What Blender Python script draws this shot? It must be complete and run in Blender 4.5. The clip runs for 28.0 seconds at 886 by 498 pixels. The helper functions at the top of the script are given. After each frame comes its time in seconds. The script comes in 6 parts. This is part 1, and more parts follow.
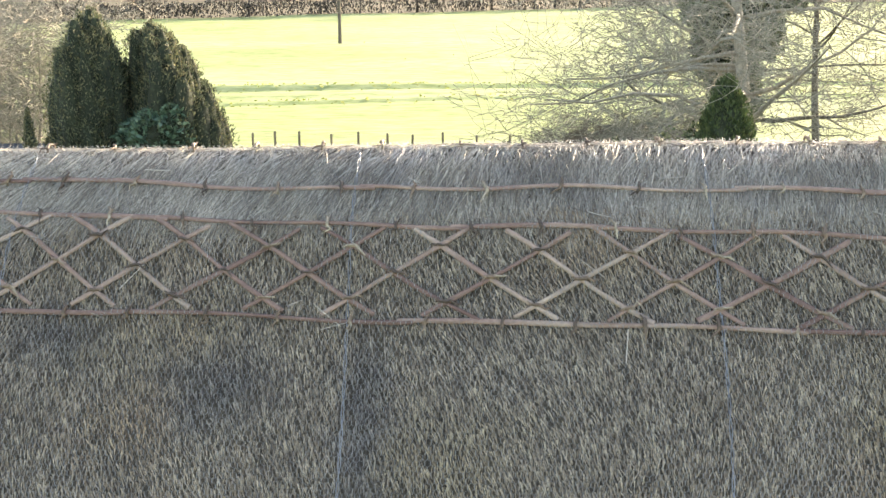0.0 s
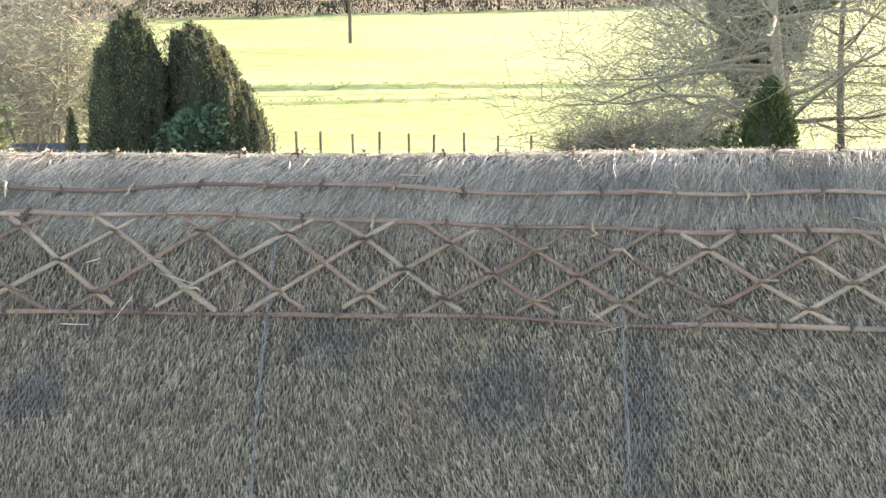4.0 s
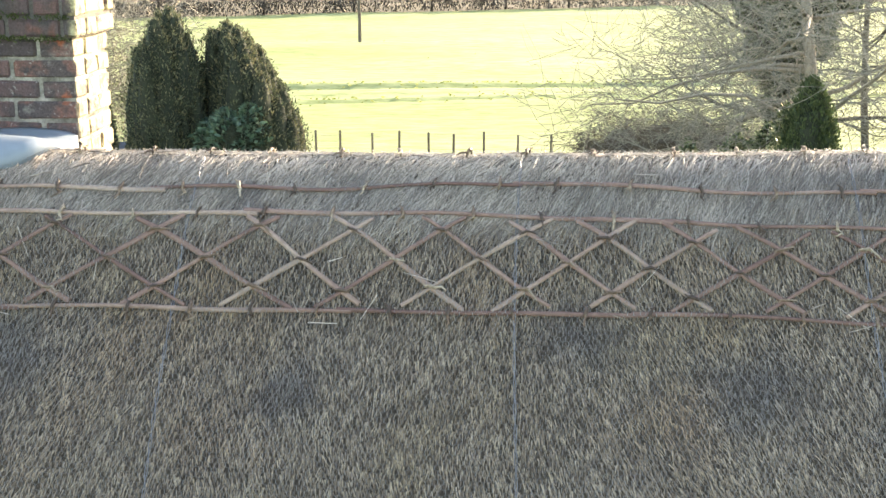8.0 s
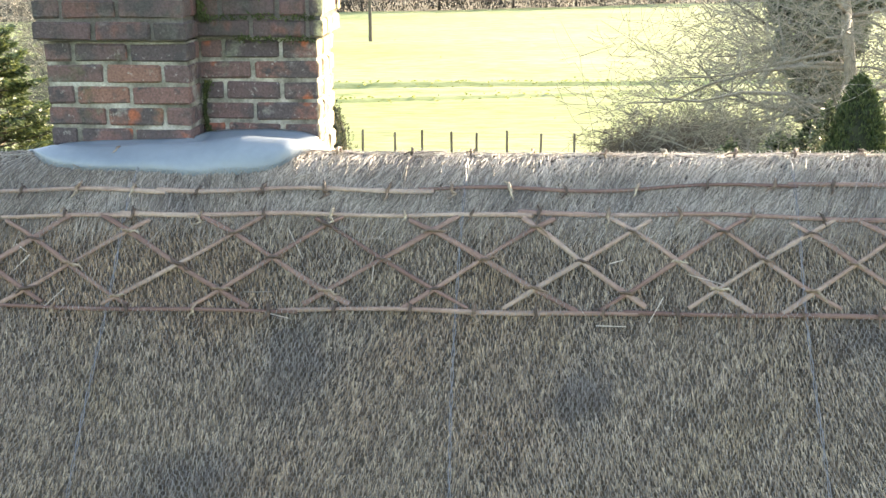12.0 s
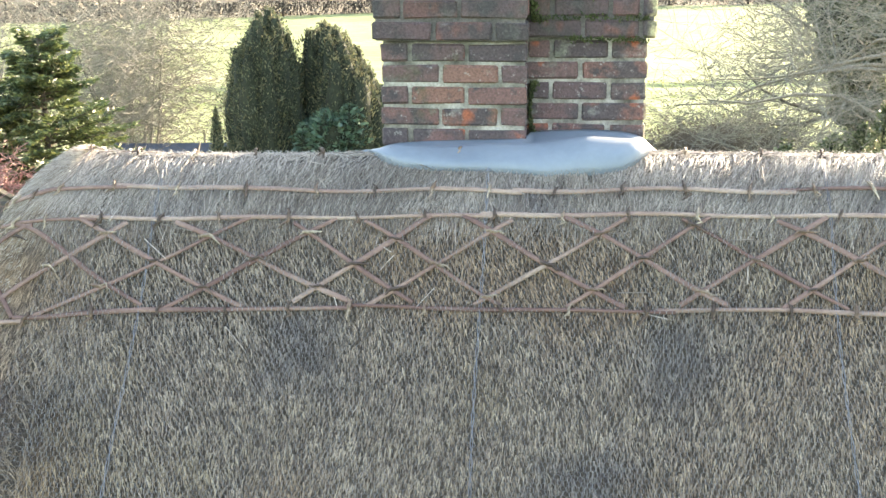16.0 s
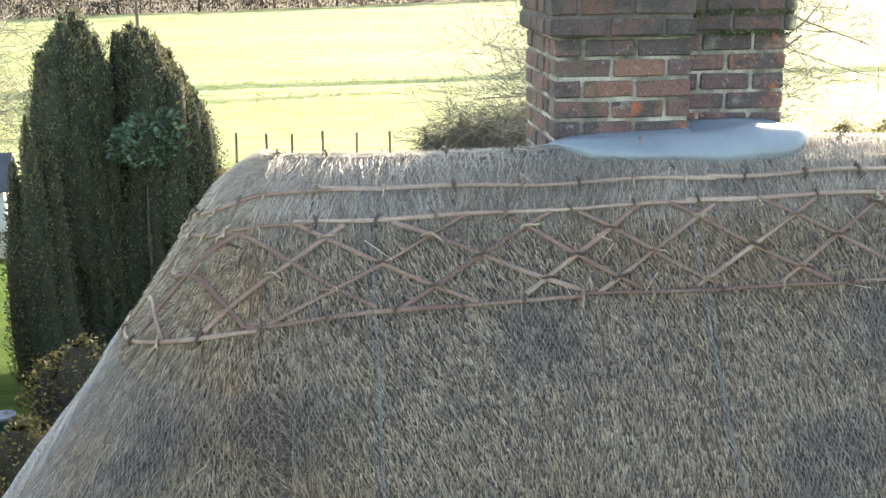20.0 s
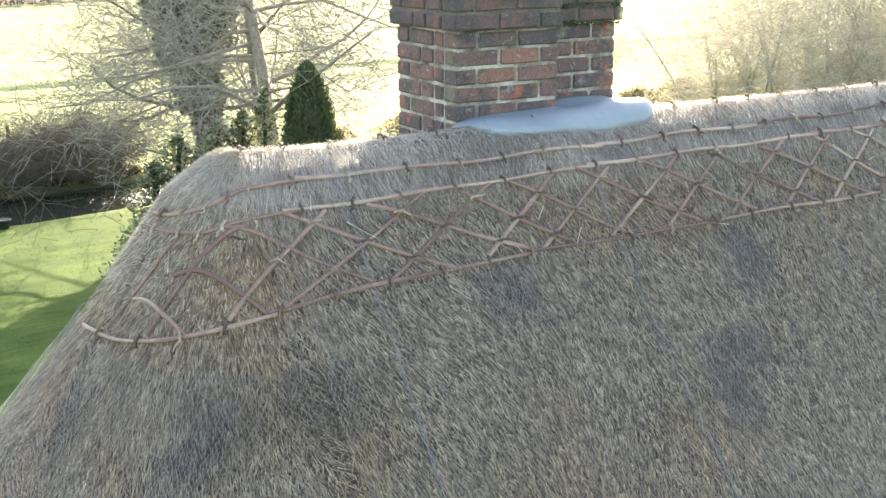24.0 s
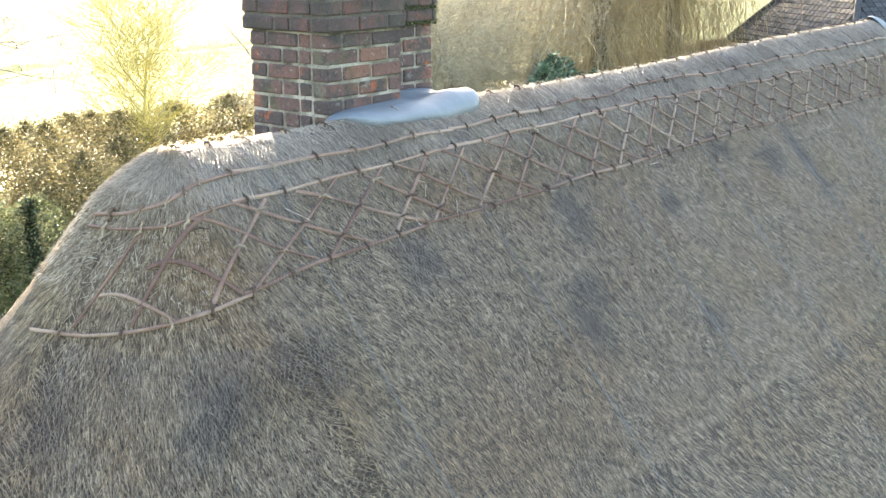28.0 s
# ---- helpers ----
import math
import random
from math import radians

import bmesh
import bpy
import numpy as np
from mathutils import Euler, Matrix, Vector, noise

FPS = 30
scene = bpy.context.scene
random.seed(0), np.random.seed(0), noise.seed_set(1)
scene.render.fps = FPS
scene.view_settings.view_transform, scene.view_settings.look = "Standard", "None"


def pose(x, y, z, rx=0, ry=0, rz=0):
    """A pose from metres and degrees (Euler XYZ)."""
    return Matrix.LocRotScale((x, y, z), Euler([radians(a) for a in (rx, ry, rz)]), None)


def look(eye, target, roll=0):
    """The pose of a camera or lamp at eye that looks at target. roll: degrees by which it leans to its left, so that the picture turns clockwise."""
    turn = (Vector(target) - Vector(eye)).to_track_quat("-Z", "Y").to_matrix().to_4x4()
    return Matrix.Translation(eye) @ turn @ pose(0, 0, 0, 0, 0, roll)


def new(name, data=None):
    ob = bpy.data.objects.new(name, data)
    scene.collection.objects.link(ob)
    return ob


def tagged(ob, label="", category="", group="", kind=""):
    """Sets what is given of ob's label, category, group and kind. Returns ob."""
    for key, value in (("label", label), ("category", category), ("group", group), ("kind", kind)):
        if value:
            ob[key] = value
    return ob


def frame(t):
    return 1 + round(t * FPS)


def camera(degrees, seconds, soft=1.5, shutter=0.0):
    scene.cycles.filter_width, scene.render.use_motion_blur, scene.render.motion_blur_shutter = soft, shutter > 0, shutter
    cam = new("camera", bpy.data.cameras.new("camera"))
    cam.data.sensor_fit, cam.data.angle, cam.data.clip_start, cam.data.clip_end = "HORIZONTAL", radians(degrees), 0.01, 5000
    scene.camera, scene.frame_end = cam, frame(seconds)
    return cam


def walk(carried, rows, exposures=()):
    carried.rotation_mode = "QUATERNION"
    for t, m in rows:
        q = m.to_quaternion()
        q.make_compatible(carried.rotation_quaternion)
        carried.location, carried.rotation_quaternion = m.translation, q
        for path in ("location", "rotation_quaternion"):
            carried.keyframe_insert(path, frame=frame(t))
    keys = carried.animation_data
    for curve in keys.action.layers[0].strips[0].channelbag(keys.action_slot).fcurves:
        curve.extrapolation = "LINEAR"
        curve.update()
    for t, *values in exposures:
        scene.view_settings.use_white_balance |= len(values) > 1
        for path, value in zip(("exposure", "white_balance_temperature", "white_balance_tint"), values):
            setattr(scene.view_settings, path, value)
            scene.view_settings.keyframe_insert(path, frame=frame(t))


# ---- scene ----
# camera: seconds, eye, yaw, pitch, roll
cam = camera(40.3, 28.0)
PATH = [
    (0, 0.000, 0.000, 9.000, 0.00, -14.63, -0.15),
    (0.5, -0.116, -0.012, 9.005, 0.02, -14.63, -0.12),
    (1, -0.229, -0.017, 9.006, 0.01, -14.62, -0.11),
    (1.5, -0.341, -0.024, 9.010, -0.02, -14.62, -0.12),
    (2, -0.451, -0.029, 9.014, -0.00, -14.62, -0.12),
    (2.5, -0.557, -0.038, 9.018, -0.01, -14.62, -0.12),
    (3, -0.659, -0.041, 9.025, -0.02, -14.63, -0.10),
    (3.5, -0.758, -0.040, 9.028, -0.01, -14.64, -0.07),
    (5.5, -1.150, -0.050, 9.029, -0.00, -14.65, -0.05),
    (6, -1.250, -0.052, 9.031, -0.02, -14.66, -0.03),
    (6.5, -1.350, -0.057, 9.032, -0.03, -14.67, -0.03),
    (7, -1.449, -0.058, 9.033, 0.01, -14.67, -0.03),
    (7.5, -1.550, -0.059, 9.034, 0.01, -14.68, -0.02),
    (8, -1.652, -0.054, 9.033, -0.00, -14.69, -0.01),
    (8.5, -1.750, -0.056, 9.035, -0.00, -14.71, 0.00),
    (9, -1.850, -0.053, 9.035, 0.00, -14.72, 0.00),
    (9.5, -1.954, -0.050, 9.034, 0.00, -14.72, -0.02),
    (10, -2.063, -0.043, 9.035, 0.01, -14.72, -0.08),
    (10.5, -2.182, -0.032, 9.035, 0.00, -14.72, -0.13),
    (11, -2.308, -0.025, 9.037, 0.02, -14.73, -0.16),
    (11.5, -2.441, -0.016, 9.035, 0.02, -14.73, -0.18),
    (12, -2.576, -0.005, 9.033, 0.02, -14.74, -0.18),
    (12.5, -2.718, 0.005, 9.031, 0.03, -14.73, -0.18),
    (14.5, -3.318, 0.008, 9.028, -0.03, -14.67, -0.04),
    (15, -3.473, 0.008, 9.027, -0.01, -14.66, -0.05),
    (15.5, -3.634, 0.007, 9.028, 0.01, -14.66, -0.08),
    (16, -3.805, 0.006, 9.030, 0.02, -14.66, -0.11),
    (16.5, -3.986, 0.010, 9.033, 0.00, -14.67, -0.15),
    (17, -4.174, 0.018, 9.038, -0.01, -14.68, -0.17),
    (17.5, -4.361, 0.028, 9.040, -0.24, -14.70, -0.16),
    (18, -4.556, 0.045, 9.035, -1.77, -14.72, -0.15),
    (18.5, -4.764, 0.046, 9.036, -3.46, -14.74, -0.15),
    (19, -4.981, 0.054, 9.038, -6.29, -14.74, -0.16),
    (19.5, -5.198, 0.058, 9.039, -9.22, -14.76, -0.15),
    (20, -5.411, 0.063, 9.040, -12.14, -14.77, -0.15),
    (20.5, -5.624, 0.074, 9.041, -15.07, -14.77, -0.16),
    (22.5, -6.467, 0.135, 9.049, -26.73, -14.80, -0.15),
    (23, -6.672, 0.164, 9.053, -29.60, -14.79, -0.18),
    (23.5, -6.866, 0.194, 9.063, -32.33, -14.79, -0.21),
    (24, -7.036, 0.235, 9.067, -34.82, -14.79, -0.23),
    (24.5, -7.225, 0.281, 9.074, -37.54, -14.80, -0.23),
    (25, -7.411, 0.331, 9.079, -40.29, -14.82, -0.23),
    (25.5, -7.595, 0.391, 9.081, -43.01, -14.80, -0.24),
    (26, -7.777, 0.450, 9.082, -45.71, -14.74, -0.24),
    (26.5, -7.948, 0.519, 9.085, -48.42, -14.68, -0.22),
    (27, -8.120, 0.595, 9.088, -51.20, -14.65, -0.18),
    (27.5, -8.284, 0.678, 9.092, -53.62, -14.61, -0.14),
    (28, -8.444, 0.775, 9.095, -55.64, -14.56, -0.10),
]
EXPOSURES = [(0.0, 2.68, 8250, 12), (12.0, 2.74, 8200, 12), (14.5, 2.96, 8100, 12), (17.0, 3.13, 8100, 12), (18.5, 3.00, 8100, 12), (19.5, 2.66, 8100, 12), (20.5, 2.71, 8000, 12), (23.0, 2.72, 8000, 12), (25.0, 2.96, 8000, 12), (28.0, 2.88, 8000, 12)]


def aim(x, y, z, yaw, pitch, roll):
    a, b = radians(yaw), radians(pitch)
    way = Vector((-math.sin(a) * math.cos(b), math.cos(a) * math.cos(b), math.sin(b)))
    return look((x, y, z), Vector((x, y, z)) + 2 * way, roll)


walk(cam, [(t, aim(*row)) for t, *row in PATH], EXPOSURES)

# world and sun: low winter sun ahead of the camera and to its right
SUN_AZ, SUN_EL = 41.5, 18.5
world = bpy.data.worlds.new("sky")
scene.world = world
world.use_nodes = True
wn = world.node_tree
sky = wn.nodes.new("ShaderNodeTexSky")
sky.sky_type, sky.sun_disc = "NISHITA", False
sky.sun_elevation, sky.sun_rotation = radians(SUN_EL), radians(SUN_AZ)
wn.links.new(sky.outputs[0], wn.nodes["Background"].inputs["Color"])
wn.nodes["Background"].inputs["Strength"].default_value = 0.15
sun = new("sun", bpy.data.lights.new("sun", "SUN"))
sun.data.energy, sun.data.angle, sun.data.color = 4.2, radians(0.5), (1.0, 0.92, 0.79)
sd = Vector((math.sin(radians(SUN_AZ)) * math.cos(radians(SUN_EL)), math.cos(radians(SUN_AZ)) * math.cos(radians(SUN_EL)), math.sin(radians(SUN_EL))))
sun.matrix_world = look(sd * 60, (0, 0, 0))

# ---------------------------------------------------------------- materials
def material(name, rough=0.8, metal=0.0):
    m = bpy.data.materials.new(name)
    m.use_nodes = True
    b = m.node_tree.nodes["Principled BSDF"]
    b.inputs["Roughness"].default_value, b.inputs["Metallic"].default_value = rough, metal
    return m, m.node_tree, b


def node(nt, kind, **values):
    n = nt.nodes.new(kind)
    for key, value in values.items():
        n.inputs[key].default_value = value
    return n


def where(nt, out="Object"):
    return nt.nodes.new("ShaderNodeTexCoord").outputs[out]


def grain(nt, scale, detail=4.0, rough=0.6, stretch=None, out="Object"):
    n = node(nt, "ShaderNodeTexNoise", Scale=scale, Detail=detail, Roughness=rough)
    src = where(nt, out)
    if stretch:
        mp = nt.nodes.new("ShaderNodeMapping")
        mp.inputs["Scale"].default_value = stretch
        nt.links.new(src, mp.inputs["Vector"])
        src = mp.outputs["Vector"]
    nt.links.new(src, n.inputs["Vector"])
    return n.outputs["Fac"]


def ramp(nt, fac, stops):
    r = nt.nodes.new("ShaderNodeValToRGB")
    e = r.color_ramp.elements
    while len(e) < len(stops):
        e.new(0.5)
    for k, (p, c) in enumerate(stops):
        e[k].position, e[k].color = p, (*c, 1)
    nt.links.new(fac, r.inputs["Fac"])
    return r.outputs["Color"]


def mix(nt, fac, a, b, how="MIX"):
    n = nt.nodes.new("ShaderNodeMix")
    n.data_type, n.blend_type = "RGBA", how
    for sock, v in ((n.inputs[0], fac), (n.inputs[6], a), (n.inputs[7], b)):
        if isinstance(v, (int, float)):
            sock.default_value = v
        elif isinstance(v, tuple):
            sock.default_value = (*v, 1)
        else:
            nt.links.new(v, sock)
    return n.outputs[2]


def bump(nt, b, height, strength=0.4, dist=0.01):
    n = node(nt, "ShaderNodeBump", Strength=strength, Distance=dist)
    nt.links.new(height, n.inputs["Height"])
    nt.links.new(n.outputs["Normal"], b.inputs["Normal"])


def rand_of(nt, island=False):
    return nt.nodes.new("ShaderNodeNewGeometry").outputs["Random Per Island"] if island else nt.nodes.new("ShaderNodeObjectInfo").outputs["Random"]


def two_tone(name, stops, scale=8.0, rough=0.8, fine=60.0, dark=0.55, relief=0.4, dist=0.01, stretch=None, vary=0.0, island=False, metal=0.0, through_light=0.0):
    """A surface of two scales: large stains from the ramp, fine grain that darkens, and relief."""
    m, nt, b = material(name, rough, metal)
    fac = grain(nt, scale, stretch=stretch)
    if vary:
        add = node(nt, "ShaderNodeMath")
        add.operation = "MULTIPLY_ADD"
        nt.links.new(rand_of(nt, island), add.inputs[0])
        add.inputs[1].default_value = vary
        sub = node(nt, "ShaderNodeMath")
        sub.operation = "SUBTRACT"
        nt.links.new(fac, sub.inputs[0])
        sub.inputs[1].default_value = vary / 2
        nt.links.new(sub.outputs[0], add.inputs[2])
        fac = add.outputs[0]
    col = ramp(nt, fac, stops)
    g = grain(nt, fine, 3.0, stretch=stretch)
    shade = ramp(nt, g, [(0.3, (dark,) * 3), (0.65, (1, 1, 1))])
    col = mix(nt, 1.0, col, shade, "MULTIPLY")
    nt.links.new(col, b.inputs["Base Color"])
    if relief:
        bump(nt, b, g, relief, dist)
    if through_light:
        tr = nt.nodes.new("ShaderNodeBsdfTranslucent")
        nt.links.new(col, tr.inputs["Color"])
        ms = node(nt, "ShaderNodeMixShader")
        ms.inputs[0].default_value = through_light
        nt.links.new(b.outputs[0], ms.inputs[1])
        nt.links.new(tr.outputs[0], ms.inputs[2])
        nt.links.new(ms.outputs[0], nt.nodes["Material Output"].inputs["Surface"])
    return m


STRAW = two_tone("straw", [(0.12, (0.085, 0.062, 0.047)), (0.42, (0.225, 0.168, 0.125)), (0.66, (0.31, 0.238, 0.178)), (0.95, (0.52, 0.42, 0.315))], 22.0, 0.6, 90, 0.7, 0.3, 0.003, vary=0.95, island=True)
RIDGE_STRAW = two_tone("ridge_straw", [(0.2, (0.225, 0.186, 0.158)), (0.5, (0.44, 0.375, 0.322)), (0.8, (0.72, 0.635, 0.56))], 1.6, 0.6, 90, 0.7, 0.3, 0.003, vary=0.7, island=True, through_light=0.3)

# ridge straw made paler, so its colour carries the sunlit rim
CREST_STRAW = two_tone("rim_lit_straw", [(0.2, (0.42, 0.36, 0.30)), (0.5, (0.62, 0.55, 0.47)), (0.8, (0.80, 0.74, 0.65))], 1.6, 0.5, 90, 0.8, 0.0, vary=0.7, island=True, through_light=0.5)


def patched(m, scale, lo, hi, tint):
    """Darker weathered patches, of a shape of their own, over a finished surface."""
    nt = m.node_tree
    b = nt.nodes["Principled BSDF"]
    old = b.inputs["Base Color"].links[0].from_socket
    n = node(nt, "ShaderNodeTexNoise", Scale=scale, Detail=3.0, Roughness=0.55)
    nt.links.new(where(nt), n.inputs["Vector"])
    f = ramp(nt, n.outputs["Fac"], [(lo, (1, 1, 1)), (hi, tint)])
    nt.links.new(mix(nt, 1.0, old, f, "MULTIPLY"), b.inputs["Base Color"])


# old damp stains: place on the roof and half-widths along and across it
STAINS = ((-1.17, -0.54, 0.15, 0.07), (-0.64, -0.67, 0.18, 0.08), (-0.20, -0.72, 0.085, 0.21), (-3.03, -0.61, 0.12, 0.10), (-3.29, -0.89, 0.17, 0.07), (-2.10, -0.68, 0.10, 0.06), (-4.25, -0.60, 0.14, 0.09), (-5.12, -0.78, 0.22, 0.11), (-5.52, -0.74, 0.20, 0.10), (-3.43, -0.98, 0.11, 0.13), (-2.42, -1.155, 0.11, 0.06), (-5.86, -0.12, 0.10, 0.14))


def stained(m, tint):
    """Blue-grey damp stains of ragged outline over a finished surface."""
    nt = m.node_tree
    b = nt.nodes["Principled BSDF"]
    old = b.inputs["Base Color"].links[0].from_socket
    n = node(nt, "ShaderNodeTexNoise", Scale=9.0, Detail=4.0, Roughness=0.7)
    nt.links.new(where(nt), n.inputs["Vector"])
    off = nt.nodes.new("ShaderNodeVectorMath")
    off.operation = "MULTIPLY_ADD"
    nt.links.new(n.outputs["Color"], off.inputs[0])
    off.inputs[1].default_value = (0.30, 0.22, 0.0)
    nt.links.new(where(nt), off.inputs[2])
    total = None
    for u, v, ru, rv in STAINS:
        mp = nt.nodes.new("ShaderNodeMapping")
        mp.inputs["Scale"].default_value = (1 / ru, 1 / rv, 0.0)
        mp.inputs["Location"].default_value = (-(u + 0.15) / ru, -(v + 0.11) / rv, 0.0)
        nt.links.new(off.outputs[0], mp.inputs["Vector"])
        far = nt.nodes.new("ShaderNodeVectorMath")
        far.operation = "LENGTH"
        nt.links.new(mp.outputs[0], far.inputs[0])
        r = nt.nodes.new("ShaderNodeMapRange")
        for k, value in enumerate((1.45, 0.35, 0.0, 1.0)):
            r.inputs[1 + k].default_value = value
        nt.links.new(far.outputs["Value"], r.inputs[0])
        if total is None:
            total = r.outputs[0]
        else:
            top = node(nt, "ShaderNodeMath")
            top.operation = "MAXIMUM"
            nt.links.new(total, top.inputs[0])
            nt.links.new(r.outputs[0], top.inputs[1])
            total = top.outputs[0]
    nt.links.new(mix(nt, total, old, mix(nt, 1.0, old, tint, "MULTIPLY")), b.inputs["Base Color"])


stained(STRAW, (0.50, 0.54, 0.66))
patched(STRAW, 1.1, 0.50, 0.62, (1.0, 0.90, 0.80))
patched(STRAW, 1.7, 0.54, 0.70, (0.97, 0.95, 0.84))
patched(RIDGE_STRAW, 2.2, 0.55, 0.70, (0.74, 0.76, 0.83))
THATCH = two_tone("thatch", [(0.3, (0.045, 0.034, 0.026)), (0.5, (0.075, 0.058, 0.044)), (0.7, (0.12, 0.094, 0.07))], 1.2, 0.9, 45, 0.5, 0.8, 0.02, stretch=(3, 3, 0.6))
WIRE = two_tone("galvanised_wire", [(0.3, (0.16, 0.155, 0.15)), (0.7, (0.29, 0.28, 0.27))], 5, 0.5, 80, 0.8, 0.0, metal=0.4)
SEAM = two_tone("seam_wire", [(0.3, (0.15, 0.155, 0.185)), (0.7, (0.26, 0.27, 0.31))], 5, 0.5, 80, 0.7, 0.0, metal=0.2)
HAZEL = two_tone("split_hazel", [(0.25, (0.125, 0.066, 0.055)), (0.5, (0.22, 0.135, 0.110)), (0.85, (0.37, 0.28, 0.225))], 3, 0.7, 70, 0.7, 0.3, 0.003, vary=0.45)
SPAR = two_tone("spar", [(0.3, (0.07, 0.045, 0.035)), (0.6, (0.19, 0.125, 0.09)), (0.9, (0.42, 0.35, 0.27))], 6, 0.7, 70, 0.6, 0.2, 0.003, vary=0.7)


def brick_material():
    """Weathered reds and purples brick by brick, with soot, lime bloom and moss in patches of their own."""
    m, nt, b = material("old_brick", 0.85)
    tone = ramp(nt, rand_of(nt), [(0.0, (0.060, 0.048, 0.055)), (0.22, (0.105, 0.068, 0.072)), (0.48, (0.15, 0.088, 0.085)), (0.70, (0.18, 0.088, 0.075)), (0.82, (0.33, 0.105, 0.06)), (0.93, (0.25, 0.095, 0.065)), (1.0, (0.16, 0.13, 0.12))])
    place = nt.nodes.new("ShaderNodeNewGeometry").outputs["Position"]

    def patch(scale, lo, hi, detail=5.0):
        n = node(nt, "ShaderNodeTexNoise", Scale=scale, Detail=detail, Roughness=0.65)
        nt.links.new(place, n.inputs["Vector"])
        return ramp(nt, n.outputs["Fac"], [(lo, (0, 0, 0)), (hi, (1, 1, 1))])

    burnt = patch(6.5, 0.48, 0.58, 3.0)
    col = mix(nt, burnt, tone, (0.075, 0.058, 0.062))
    col = mix(nt, patch(5.2, 0.635, 0.68, 2.0), col, (0.33, 0.10, 0.052))
    col = mix(nt, patch(14, 0.56, 0.66), col, (0.055, 0.046, 0.05))
    col = mix(nt, patch(46, 0.60, 0.74), col, (0.34, 0.325, 0.30))
    col = mix(nt, patch(9, 0.57, 0.76), col, (0.33, 0.315, 0.295))
    col = mix(nt, patch(4.5, 0.55, 0.72), col, (0.06, 0.075, 0.03))
    # soot on the oversailing courses, then yellow lichen and painted sun glare on the sunlit face
    sep = nt.nodes.new("ShaderNodeSeparateXYZ")
    nt.links.new(place, sep.inputs[0])
    high = nt.nodes.new("ShaderNodeMapRange")
    for k, value in enumerate((8.645, 8.655, 0.0, 0.72)):
        high.inputs[1 + k].default_value = value
    nt.links.new(sep.outputs[2], high.inputs[0])
    col = mix(nt, high.outputs[0], col, mix(nt, patch(7, 0.4, 0.6), (0.10, 0.062, 0.068), (0.05, 0.046, 0.045)))
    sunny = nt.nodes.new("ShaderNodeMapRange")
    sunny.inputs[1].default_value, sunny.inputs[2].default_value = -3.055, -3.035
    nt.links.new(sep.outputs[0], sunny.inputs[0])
    lichen_and_glare = node(nt, "ShaderNodeMath")
    lichen_and_glare.operation = "MULTIPLY"
    nt.links.new(sunny.outputs[0], lichen_and_glare.inputs[0])
    nt.links.new(patch(16, 0.38, 0.55), lichen_and_glare.inputs[1])
    col = mix(nt, lichen_and_glare.outputs[0], col, (0.50, 0.44, 0.26))
    n = node(nt, "ShaderNodeTexNoise", Scale=120.0, Detail=4.0)
    nt.links.new(place, n.inputs["Vector"])
    col = mix(nt, 1.0, col, ramp(nt, n.outputs["Fac"], [(0.3, (0.55,) * 3), (0.65, (1, 1, 1))]), "MULTIPLY")
    nt.links.new(col, b.inputs["Base Color"])
    bump(nt, b, n.outputs["Fac"], 0.6, 0.005)
    return m


BRICK = brick_material()
MORTAR = two_tone("lime_mortar", [(0.34, (0.065, 0.06, 0.05)), (0.46, (0.20, 0.19, 0.165)), (0.62, (0.42, 0.40, 0.365))], 6, 0.95, 110, 0.6, 0.6, 0.004)
SOOTY_MORTAR = two_tone("sooty_mortar", [(0.30, (0.06, 0.055, 0.052)), (0.62, (0.15, 0.135, 0.125))], 8, 0.95, 110, 0.6, 0.6, 0.004)
MOSS = two_tone("moss", [(0.3, (0.035, 0.05, 0.016)), (0.7, (0.085, 0.105, 0.035))], 20, 0.95, 90, 0.6, 0.0, vary=0.5, island=True)
LEAD = two_tone("flashing", [(0.3, (0.145, 0.180, 0.222)), (0.7, (0.20, 0.238, 0.28))], 3, 0.5, 30, 0.92, 0.15, 0.004)
GRASS = two_tone("meadow", [(0.3, (0.16, 0.24, 0.045)), (0.5, (0.24, 0.33, 0.06)), (0.7, (0.33, 0.38, 0.09))], 0.25, 0.9, 2.5, 0.6, 0.6, 0.08, stretch=(0.35, 1, 1))



